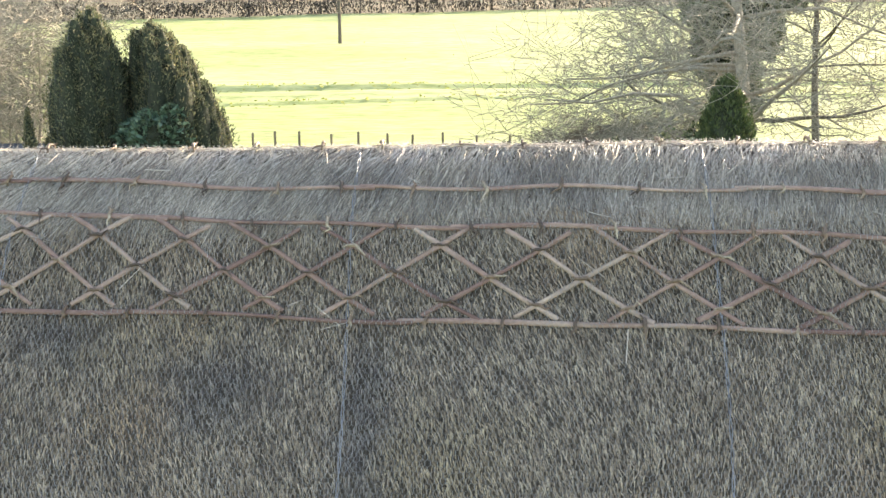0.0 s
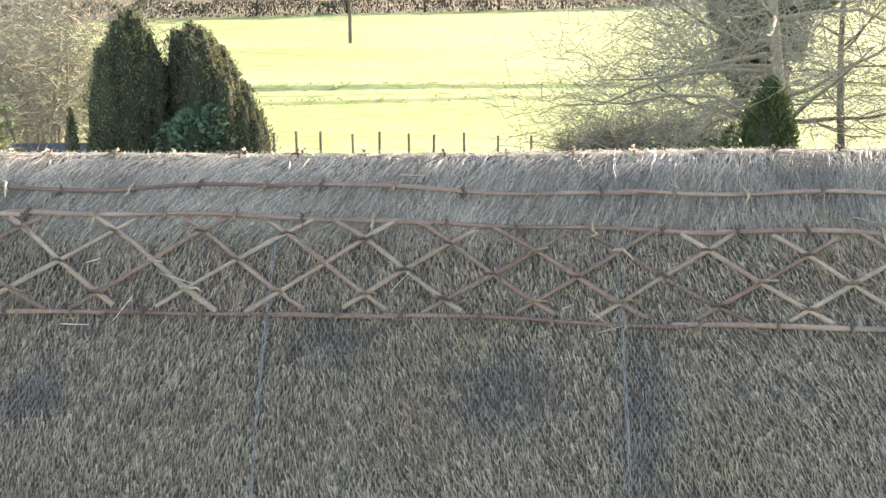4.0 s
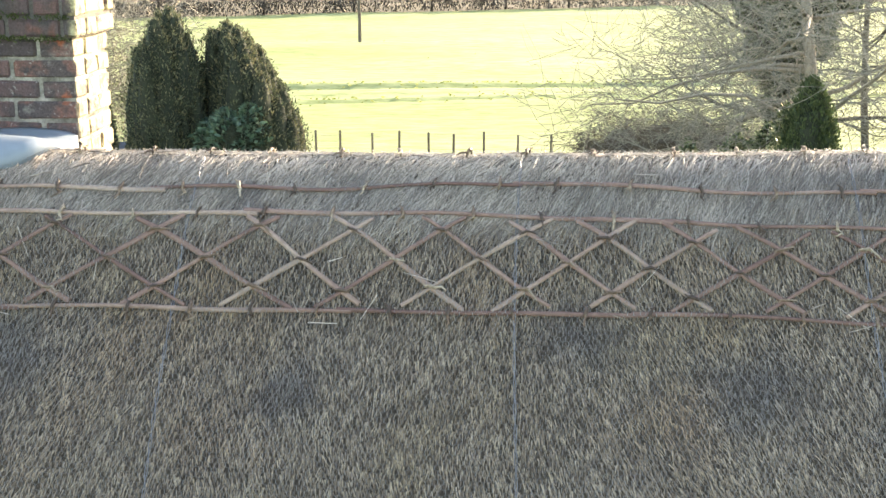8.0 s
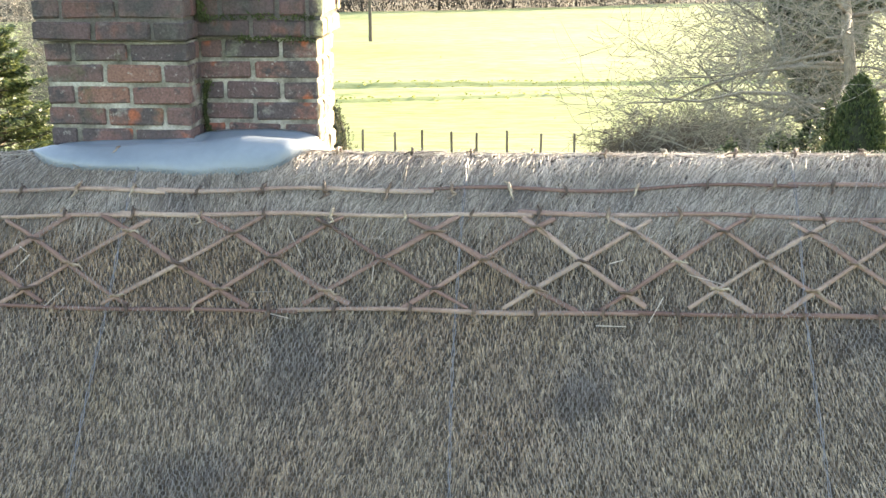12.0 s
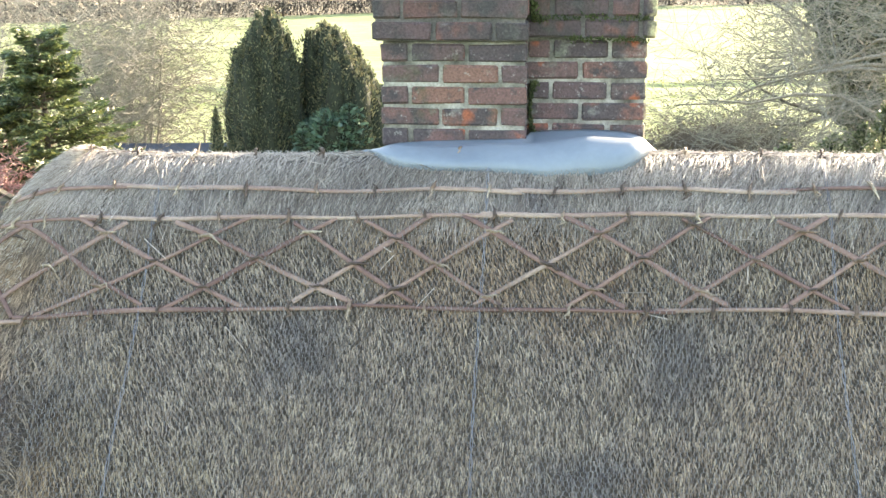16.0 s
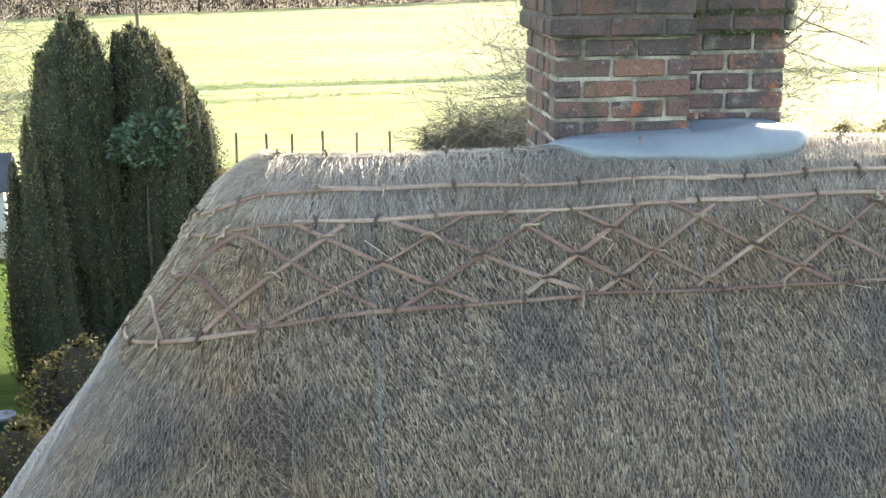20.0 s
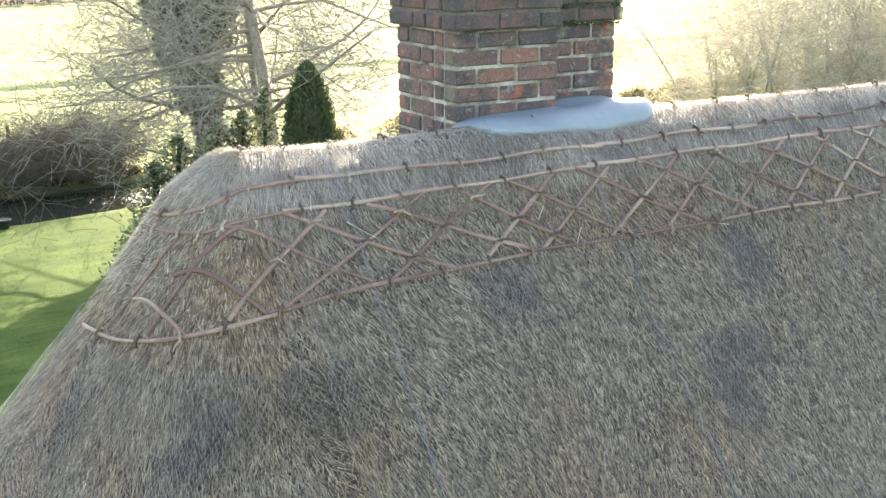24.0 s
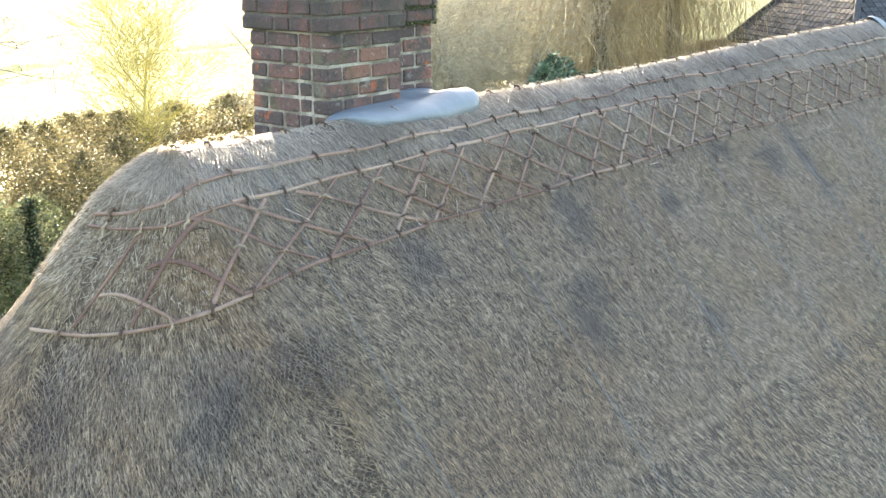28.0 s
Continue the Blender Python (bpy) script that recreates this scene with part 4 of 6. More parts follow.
def ground_z(x, y):
    off = np.abs(y - stream_y(x))
    z = -0.75 * np.clip((2.35 - off) / 0.7, 0, 1)
    z = z + 0.05 * np.sin(0.21 * x + 0.3 * y) * np.clip((y - 46) / 8, 0, 1) + 0.06 * np.sin(0.37 * y + 0.9 * np.sin(0.11 * x)) * np.clip((y - 52) / 8, 0, 1)
    for yc, deep, wide in ((73.0, 0.20, 0.55), (67.5, 0.10, 0.4), (69.6, 0.05, 0.5)):
        z = z - deep * np.exp(-(((y - yc - 0.02 * x - 0.9 * np.sin(0.12 * x)) / wide) ** 2)) + 0.7 * deep * np.exp(-(((y - yc - 1.9 * wide - 0.02 * x - 0.9 * np.sin(0.12 * x)) / wide) ** 2))
    return z


gx = np.unique(np.concatenate([np.linspace(-2000, -120, 14), np.arange(-120, -30, 5.0), np.arange(-30, 30, 1.0), np.arange(30, 160, 5.0), np.linspace(160, 2000, 14)]))
gy = np.unique(np.concatenate([np.linspace(-2000, -10, 14), np.arange(-10, 36, 2.0), np.arange(36, 47, 0.35), np.arange(47, 64, 1.2), np.arange(64, 78, 0.4), np.arange(78, 170, 2.5), np.linspace(170, 2400, 16)]))
mx, my = np.meshgrid(gx, gy, indexing="ij")
mz = ground_z(mx, my)
ii = np.arange(mx.size).reshape(mx.shape)
gq = np.stack([ii[:-1, :-1], ii[1:, :-1], ii[1:, 1:], ii[:-1, 1:]], -1).reshape(-1, 4)
ground = part_np("ground", np.stack([mx, my, mz], -1).reshape(-1, 3), gq, MEADOW, None, "", smooth=True)
tagged(ground, "green meadow beyond a garden lawn", "ground", kind="structure")
wx = np.linspace(-60, 60, 61)
wv = np.concatenate([np.stack([wx, stream_y(wx) - 2.4, np.full(61, -0.16)], -1), np.stack([wx, stream_y(wx) + 2.4, np.full(61, -0.16)], -1)])
wi = np.arange(60)
stream = part_np("water", wv, np.stack([wi, wi + 1, wi + 62, wi + 61], -1), WATER)
tagged(stream, "still stream reflecting the bright sky", "water", kind="structure")


# ---------------------------------------------------------------- plants
def leaf_quads(c, along, across, ln, wd):
    """Pointed leaves: a diamond each."""
    along = along / (np.linalg.norm(along, axis=1, keepdims=True) + 1e-9)
    across = across - along * (across * along).sum(1, keepdims=True)
    across /= np.linalg.norm(across, axis=1, keepdims=True) + 1e-9
    ln, wd = np.broadcast_to(ln, len(c))[:, None], np.broadcast_to(wd, len(c))[:, None]
    v = np.stack([c - along * ln / 2, c + across * wd / 2 + along * ln * 0.1, c + along * ln / 2, c - across * wd / 2 + along * ln * 0.1], 1)
    return v.reshape(-1, 3), np.arange(len(c) * 4).reshape(-1, 4)


def profile(h, full):
    """The half-width of a crown over its height: the larger full, the blunter its top."""
    h = np.clip(h, 0, 1)
    return (1 - h**full) ** 0.6 * np.minimum(1, h / 0.12 + 0.25) ** 0.5


def lobe_points(lobes, n, r0, r1, g):
    """Points in the outer shell of spindle-shaped lobes (x, y, z0, z1, radius, point), with the way outwards."""
    area = np.array([(l[3] - l[2]) * l[4] for l in lobes])
    pick = g.choice(len(lobes), n, p=area / area.sum())
    L = np.array(lobes, float)[pick]
    h, f = g.uniform(0.02, 1.0, n), g.uniform(0, 2 * math.pi, n)
    lump = 1 + 0.16 * np.sin(3 * f + 9 * h + pick) * np.sin(13 * h + 2 * f + pick * 2) + 0.10 * np.sin(7 * f + 21 * h)
    rr = L[:, 4] * profile(h, L[:, 5]) * g.uniform(r0, r1, n) * lump
    c = np.stack([L[:, 0] + rr * np.cos(f), L[:, 1] + rr * np.sin(f), L[:, 2] + (L[:, 3] - L[:, 2]) * h], -1)
    out = np.stack([np.cos(f), np.sin(f), 0.3 * (h - 0.4)], -1)
    return c, out


def leafy(name, label, category, at, lobes, n, ln, wd, mat, core_mat, up=1.0, seed=1, trunk=0.0, droop=0.0, group="", core=0.8, loose=0.0):
    """An evergreen tree or bush: a trunk, an inner mass coloured dark as shade, and a crown of many leaves."""
    g = np.random.default_rng(seed)
    ob = thing(name, label, category, at, 0.0, group)
    if trunk:
        bm = bmesh.new()
        top = max(l[3] for l in lobes) * 0.7
        prism(bm, [(0, 0, -0.1), (0.04, 0.03, top * 0.35), (-0.03, 0.05, top * 0.7), (0, 0, top)], [trunk * 1.3, trunk, trunk * 0.7, trunk * 0.3], 8)
        part("trunk", bm, BARK, ob)
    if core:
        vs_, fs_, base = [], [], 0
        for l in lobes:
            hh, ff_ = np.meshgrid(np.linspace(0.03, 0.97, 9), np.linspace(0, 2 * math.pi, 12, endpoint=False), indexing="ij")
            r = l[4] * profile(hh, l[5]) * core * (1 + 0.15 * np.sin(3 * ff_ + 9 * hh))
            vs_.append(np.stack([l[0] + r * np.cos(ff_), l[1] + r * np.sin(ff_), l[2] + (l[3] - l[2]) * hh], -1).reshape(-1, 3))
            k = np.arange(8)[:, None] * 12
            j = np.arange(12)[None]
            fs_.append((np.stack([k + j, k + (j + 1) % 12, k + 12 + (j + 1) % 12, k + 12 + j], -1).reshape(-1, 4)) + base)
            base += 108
        part_np("inner_shade_core", np.concatenate(vs_), np.concatenate(fs_), core_mat, ob, "", smooth=True)
    c, out = lobe_points(lobes, n, 0.72 - 0.5 * loose, 1.08 + 0.22 * loose, g)
    c[:, 2] += loose * 0.5 * np.abs(g.normal(0, 0.35, n)) * np.sin(5 * c[:, 0] + 3 * c[:, 1])
    along = out * (1 - 0.5 * up) + np.array([0, 0, up - droop]) + g.normal(0, 0.45, (n, 3))
    v, f = leaf_quads(c, along, g.normal(0, 1, (n, 3)), ln * g.uniform(0.6, 1.4, n), wd * g.uniform(0.7, 1.3, n))
    tagged(part_np("crown", v, f, mat, ob), kind="stuff")
    return ob


def grow(start, way, length, radius, level, kids, g, out, bend=0.16, spread=0.75, rise=0.10, segs=4):
    """One branch and those that spring from it, into out[level] as rows of two ends and two radii."""
    p, d, r = np.array(start, float), np.array(way, float), radius
    pts = [p]
    for k in range(segs):
        d = d + g.normal(0, bend * (0.35 if level == 0 and len(kids) > 3 else 1.0), 3) + np.array([0, 0, rise])
        d /= np.linalg.norm(d)
        p2, r2 = p + d * length / segs, radius * (1 - 0.75 * (k + 1) / segs)
        out.setdefault(level, []).append((*p, *p2, r, max(r2, 0.003)))
        p, r = p2, max(r2, 0.003)
        pts.append(p)
    if level + 1 < len(kids):
        for k in range(kids[level + 1]):
            f = g.uniform(0.25, 1.0)
            i = min(int(f * segs), segs - 1)
            q = pts[i] + (pts[i + 1] - pts[i]) * (f * segs - i)
            side = g.normal(0, 1, 3)
            side -= d * (side @ d)
            side /= np.linalg.norm(side)
            nd = d * (1 - spread) + side * spread
            nd[2] = nd[2] * 0.7 + 0.08
            nd /= np.linalg.norm(nd)
            grow(q, nd, length * g.uniform(0.42, 0.72) * (0.72 if level == 0 else 1.0 if level == 1 else 0.8), max(radius * (1 - 0.7 * f) * 0.42, 0.004), level + 1, kids, g, out, bend, spread, rise, max(2, segs - 1))


def bare_tree(name, label, at, height, radius, kids, seed, mat, spread=0.75, rise=0.08, way=(0, 0, 1), category="tree", bend=0.14, group="", twig_mat=None, thin=1.0):
    """A leafless tree: a tapered trunk, its limbs, and a crown of fine twigs."""
    g = np.random.default_rng(seed)
    out = {}
    grow((0, 0, -0.1), np.array(way, float), height, radius, 0, kids, g, out, bend, spread, rise, 6)
    ob = thing(name, label, category, at, 0.0, group)
    a = np.array(out[0])
    bm = bmesh.new()
    prism(bm, [r[:3] for r in a] + [a[-1][3:6]], [a[0][6] * 1.25] + [r[6] for r in a[1:]] + [a[-1][7]], 9)
    part("trunk", bm, mat, ob, "", True)
    a = np.array(out[1]).reshape(-1, 5, 8)
    for rows_ in a:
        bm = bmesh.new()
        prism(bm, [r[:3] for r in rows_] + [rows_[-1][3:6]], [r[6] for r in rows_] + [rows_[-1][7]], 6)
        part("limb", bm, mat, ob, "", True)
    rest = np.concatenate([np.array(out[lv]) for lv in out if lv > 1])
    v, f = strips(rest[:, :3], rest[:, 3:6], np.maximum(rest[:, 6] * thin, 0.006), np.maximum(rest[:, 7] * thin, 0.0045))
    tagged(part_np("crown", v, f, twig_mat or mat, ob, "fine leafless twigs"), kind="stuff")
    return ob


def stemmed_tree(name, label, at, height, stems, lean, kids, seed, mat, group=""):
    """A leafless tree of many stems from one stool, with fine arching twigs."""
    g = np.random.default_rng(seed)
    ob = thing(name, label, "tree", at, 0.0, group)
    out = {}
    for k in range(stems):
        f, o = k * 2.4, {}
        grow((0.15 * math.cos(f), 0.15 * math.sin(f), -0.1), np.array([lean * math.cos(f), lean * math.sin(f), 1.0]), height * g.uniform(0.8, 1.08), 0.07, 0, kids, g, o, 0.2, 0.7, 0.03, 6)
        a = o[0]
        bm = bmesh.new()
        prism(bm, [r[:3] for r in a] + [a[-1][3:6]], [r[6] for r in a] + [a[-1][7]], 6)
        part("stem", bm, mat, ob, "", True)
        for lv in o:
            if lv:
                out.setdefault(lv, []).extend(o[lv])
    rest = np.concatenate([np.array(out[lv]) for lv in out])
    v, f = strips(rest[:, :3], rest[:, 3:6], np.maximum(rest[:, 6] * 0.7, 0.0058), np.maximum(rest[:, 7] * 0.7, 0.0048))
    tagged(part_np("crown", v, f, mat, ob, "fine leafless twigs"), kind="stuff")
    return ob


# the two upright yews on the lawn
def plumes(envelope, half, count, seed, r0=0.22, r1=0.42):
    """Feathery clumps stacked under an outline of heights over the half-width, the tips pointing up."""
    d = random.Random(seed)
    out = []
    for k in range(count):
        f, r = k * 2.39996, math.sqrt((k % 31 + 0.7) / 31)
        x, y = half * r * math.cos(f), half * 0.85 * r * math.sin(f)
        roofline = float(np.interp(x, *envelope)) - 0.4 * abs(math.sin(f)) * r
        top = roofline * (1.0 - 0.85 * (k // 31) / max(1, count // 31)) - d.uniform(0, 0.35)
        swell = 1.0 + 0.12 * (k // 31) / max(1, count // 31)
        out.append((x * swell * d.uniform(0.9, 1.06), y * swell, max(0.15, top - d.uniform(1.5, 2.9)), top, d.uniform(r0, r1), d.uniform(2.4, 6.0)))
    return out


YEW_TALL = ((-0.95, -0.8, -0.55, -0.3, 0.0, 0.3, 0.6, 0.85, 1.0), (5.0, 6.1, 6.9, 7.35, 7.7, 7.45, 7.0, 5.9, 4.2))
YEW_BROAD = ((-0.8, -0.6, -0.35, 0.0, 0.4, 0.8, 1.1, 1.4, 1.75, 1.95), (6.2, 7.0, 7.45, 7.3, 7.05, 6.5, 5.9, 5.2, 4.0, 2.8))
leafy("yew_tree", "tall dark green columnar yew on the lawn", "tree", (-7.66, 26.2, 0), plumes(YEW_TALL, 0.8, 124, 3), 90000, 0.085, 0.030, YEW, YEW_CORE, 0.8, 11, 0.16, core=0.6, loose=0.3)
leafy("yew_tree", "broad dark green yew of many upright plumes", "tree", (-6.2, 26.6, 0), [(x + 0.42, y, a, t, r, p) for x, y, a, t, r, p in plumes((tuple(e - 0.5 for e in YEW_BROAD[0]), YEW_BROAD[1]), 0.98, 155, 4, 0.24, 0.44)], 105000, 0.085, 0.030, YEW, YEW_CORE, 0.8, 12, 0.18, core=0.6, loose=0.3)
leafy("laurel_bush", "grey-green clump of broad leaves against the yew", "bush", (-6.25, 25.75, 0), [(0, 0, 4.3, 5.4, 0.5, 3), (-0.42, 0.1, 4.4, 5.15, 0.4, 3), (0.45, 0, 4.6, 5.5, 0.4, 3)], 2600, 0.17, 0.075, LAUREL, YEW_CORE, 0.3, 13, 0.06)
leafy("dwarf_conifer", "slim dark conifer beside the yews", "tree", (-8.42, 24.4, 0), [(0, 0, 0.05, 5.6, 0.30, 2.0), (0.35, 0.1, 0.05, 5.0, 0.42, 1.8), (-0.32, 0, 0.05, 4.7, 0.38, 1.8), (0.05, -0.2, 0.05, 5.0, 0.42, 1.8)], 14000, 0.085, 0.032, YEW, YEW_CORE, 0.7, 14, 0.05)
# clipped conifer and trees along the far bank
leafy("conifer", "narrow dense green conifer with rounded top", "tree", (5.52, 23.4, 0), [(0, 0, 0.15, 6.35, 0.44, 9.0), (0.02, 0, 0.15, 6.15, 0.54, 12.0), (-0.1, 0.05, 0.15, 5.8, 0.50, 12.0), (0.12, -0.05, 0.15, 5.7, 0.50, 12.0)], 46000, 0.085, 0.032, THUJA, YEW_CORE, 1.2, 15, 0.08, core=0.85)
ivy_lobes = [(0.0, 0, 3.2, 7.0, 0.75, 3), (-0.5, -0.2, 4.6, 8.4, 0.85, 3), (0.55, 0.1, 5.2, 9.0, 0.8, 3), (-1.1, 0, 6.2, 9.6, 0.6, 3), (0.1, 0.2, 7.0, 11.2, 0.9, 3), (1.5, 0, 6.6, 9.4, 0.45, 3), (2.3, 0.0, 7.4, 9.8, 0.4, 3), (0.15, -0.2, 2.4, 4.6, 0.45, 3)]
leafy("ivy_clad_tree", "leafless tree smothered in dark ivy", "tree", (9.0, 37.2, 0), ivy_lobes, 30000, 0.15, 0.11, IVY, YEW_CORE, 0.0, 16, 0.24, droop=0.3, core=0.5)
bare_tree("bare_tree", "leafless spreading tree with grey sunlit twigs", (9.2, 37.6, 0), 11.0, 0.30, (1, 20, 10, 7, 5), 21, BARK, 0.82, 0.03, bend=0.2, twig_mat=TWIG)
bare_tree("bare_tree", "leafless pale-barked tree with wide low limbs", (7.75, 28.9, 0), 11.5, 0.24, (1, 20, 10, 7, 5), 22, PALE_BARK, 0.85, 0.02, (0.02, 0, 1), bend=0.2, twig_mat=TWIG)
bare_tree("bare_tree", "leafless wide tree behind the garden", (12.5, 40.0, 0), 11.0, 0.16, (1, 16, 8, 7, 4), 23, BARK, 0.82, 0.03, twig_mat=TWIG)
leafy("holly_bush", "glossy holly bush with glittering leaves", "bush", (4.9, 26.8, 0), [(0, 0, 0.1, 4.6, 1.0, 2.6), (-0.9, 0.3, 0.1, 4.3, 0.9, 2.6), (0.8, 0.3, 0.1, 4.9, 0.8, 2.6), (-0.4, -0.6, 0.1, 4.2, 0.9, 2.6), (0.9, -0.7, 0.1, 5.3, 0.55, 2.6), (-1.6, 0.1, 0.1, 3.9, 0.8, 2.6)], 26000, 0.10, 0.06, GLOSSY, YEW_CORE, 0.3, 17, 0.06, core=0.15, loose=0.9)
leafy("holly_bush", "dense dark evergreen at the edge of the lawn", "bush", (1.9, 23.6, 0), [(0, 0, 0, 3.5, 1.0, 2.6), (0.9, 0.6, 0, 4.0, 1.0, 2.6), (1.7, -0.2, 0, 4.1, 1.0, 2.6), (0.6, -0.6, 0, 3.4, 0.8, 2.6)], 24000, 0.09, 0.055, GLOSSY, YEW_CORE, 0.3, 20, 0.06, core=0.6, loose=0.6)
leafy("holly_bush", "glossy dark holly bush by the lawn", "bush", (7.0, 25.9, 0), [(0, 0, 0.1, 4.2, 1.1, 2.4), (1.3, -0.4, 0.1, 3.2, 1.1, 2.4), (2.6, -0.6, 0.1, 3.0, 1.1, 2.4)], 20000, 0.09, 0.055, GLOSSY, YEW_CORE, 0.3, 18, 0.06, core=0.2, loose=0.8)
for k, (x, y, h, r) in enumerate(((4.7, 44.9, 2.0, 1.2), (6.3, 44.8, 2.9, 1.5), (7.8, 44.9, 2.7, 1.5))):
    g = np.random.default_rng(60 + k)
    out = {}
    for _ in range(58):
        f = g.uniform(0, 6.28)
        grow((r * 0.35 * math.cos(f), r * 0.35 * math.sin(f), 0), np.array([0.7 * math.cos(f), 0.7 * math.sin(f), 1.0]), h * g.uniform(0.6, 1.05), 0.022, 0, (1, 9, 8), g, out, 0.22, 0.8, -0.02, 4)
    ob = thing("bramble_bush", "tangled leafless grey-brown bush on the bank", "bush", (x, y, 0), 0, "bushes on the bank")
    a = np.concatenate([np.array(out[0])])
    v, f = sticks(a[:, :3], a[:, 3:6], a[:, 6], a[:, 7], 4)
    tagged(part_np("stem", v, f, BARK, ob), kind="stuff")
    a = np.concatenate([np.array(out[1]), np.array(out[2])])
    v, f = strips(a[:, :3], a[:, 3:6], np.maximum(a[:, 6], 0.006), 0.005)
    tagged(part_np("crown", v, f, BARK, ob), kind="stuff")
# low growth on the far bank of the stream
g = np.random.default_rng(70)
for k in range(52):
    x = -26 + k * 0.68 + g.uniform(-0.3, 0.3)
    y = float(stream_y(x)) + g.uniform(1.95, 3.4)
    h, r = g.uniform(0.38, 0.68), g.uniform(0.75, 1.05)
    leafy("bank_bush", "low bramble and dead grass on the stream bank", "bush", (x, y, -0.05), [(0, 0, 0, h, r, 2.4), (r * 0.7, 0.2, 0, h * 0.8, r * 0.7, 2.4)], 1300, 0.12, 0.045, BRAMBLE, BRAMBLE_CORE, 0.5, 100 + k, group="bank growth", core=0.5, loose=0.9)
# trees and shrubs behind the sheds
def tiered(name, label, at, height, reach, n_branch, per, mat, seed):
    """A spreading conifer: a trunk, uneven tiers of branches, and flat sprays of needles along each."""
    g = np.random.default_rng(seed)
    ob = thing(name, label, "tree", at)
    bm = bmesh.new()
    prism(bm, [(0, 0, -0.1), (0.05, 0.02, height * 0.5), (0, 0, height * 0.97)], [0.16, 0.11, 0.02], 8)
    part("trunk", bm, BARK, ob)
    h = 1.0 - g.uniform(0, 1, n_branch) ** 0.8 * 0.9
    f = np.arange(n_branch) * 2.39996 + g.normal(0, 0.3, n_branch)
    ln = reach * ((1 - h) ** 0.75 * 0.95 + 0.10) * g.uniform(0.55, 1.15, n_branch)
    rise = g.uniform(0.05, 0.55, n_branch)
    way = np.stack([np.cos(f), np.sin(f), rise], -1)
    root = np.stack([np.zeros(n_branch), np.zeros(n_branch), h * height], -1)
    bend = np.array([0, 0, -0.45])
    tip = root + way * ln[:, None] + bend * (ln[:, None] ** 2) * 0.16
    v, fc = strips(root, tip, 0.022, 0.005)
    tagged(part_np("bough", v, fc, BARK, ob), kind="stuff")
    k = np.repeat(np.arange(n_branch), per)
    t = g.uniform(0.12, 1.04, len(k)) ** 0.7
    side = np.stack([-np.sin(f), np.cos(f), np.zeros(n_branch)], -1)[k]
    sway = g.uniform(-1, 1, len(k)) * (0.30 * ln[k] * (1.08 - t) + 0.05)
    c = root[k] + way[k] * (ln[k] * t)[:, None] + bend * ((ln[k] * t) ** 2)[:, None] * 0.16 + side * sway[:, None] + g.normal(0, 0.035, (len(k), 3))
    along = way[k] * 0.8 + side * np.sign(sway)[:, None] * 0.7 + g.normal(0, 0.3, (len(k), 3)) - [0, 0, 0.25]
    v, fc = leaf_quads(c, along, np.array([[0, 0, 1.0]]) * 0.4 + g.normal(0, 0.7, (len(k), 3)), g.uniform(0.12, 0.24, len(k)), g.uniform(0.04, 0.07, len(k)))
    tagged(part_np("crown", v, fc, mat, ob), kind="stuff")
    return ob


tiered("fir_tree", "dark green spreading evergreen behind the shed", (-13.3, 28.6, 0), 6.8, 3.3, 300, 130, FIR, 19)
tiered("fir_tree", "broad dark evergreen with drooping sprays", (-15.6, 28.2, 0), 6.9, 3.3, 260, 130, FIR, 21)
stemmed_tree("bare_tree", "leafless many-stemmed tree with a haze of sunlit twigs", (-13.9, 38.6, 0), 6.7, 10, 0.24, (1, 16, 11, 5), 24, TWIG)
stemmed_tree("bare_tree", "leafless bushy tree with sunlit twigs", (-19.0, 38.0, 0), 6.2, 8, 0.26, (1, 13, 9, 5), 25, TWIG)
bare_tree("cherry_tree", "small tree with dusky pink winter twigs", (-13.7, 23.4, 0), 4.2, 0.09, (1, 20, 12, 7, 3), 26, PINK, 0.75, 0.03, twig_mat=PINK, thin=1.3)
bare_tree("cherry_tree", "small tree with dusky pink winter twigs", (-15.6, 23.2, 0), 4.6, 0.09, (1, 18, 12, 7, 3), 27, PINK, 0.75, 0.03, twig_mat=PINK, thin=1.3)
# shrubs close to the house
for k, (x, y, h, r) in enumerate(((-8.0, 17.4, 2.1, 1.1), (-7.3, 19.7, 2.55, 1.15), (-7.4, 21.8, 1.3, 0.9), (-6.2, 18.4, 1.3, 1.2), (-4.9, 19.8, 1.4, 1.1), (-4.1, 22.3, 1.2, 0.9), (-3.4, 20.5, 1.2, 0.9))):
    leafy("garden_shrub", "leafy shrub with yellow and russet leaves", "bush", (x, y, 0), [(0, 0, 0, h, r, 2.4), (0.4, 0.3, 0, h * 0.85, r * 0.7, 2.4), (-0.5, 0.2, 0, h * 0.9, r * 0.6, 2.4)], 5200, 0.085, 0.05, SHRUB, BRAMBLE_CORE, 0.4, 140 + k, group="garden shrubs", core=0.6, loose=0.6)
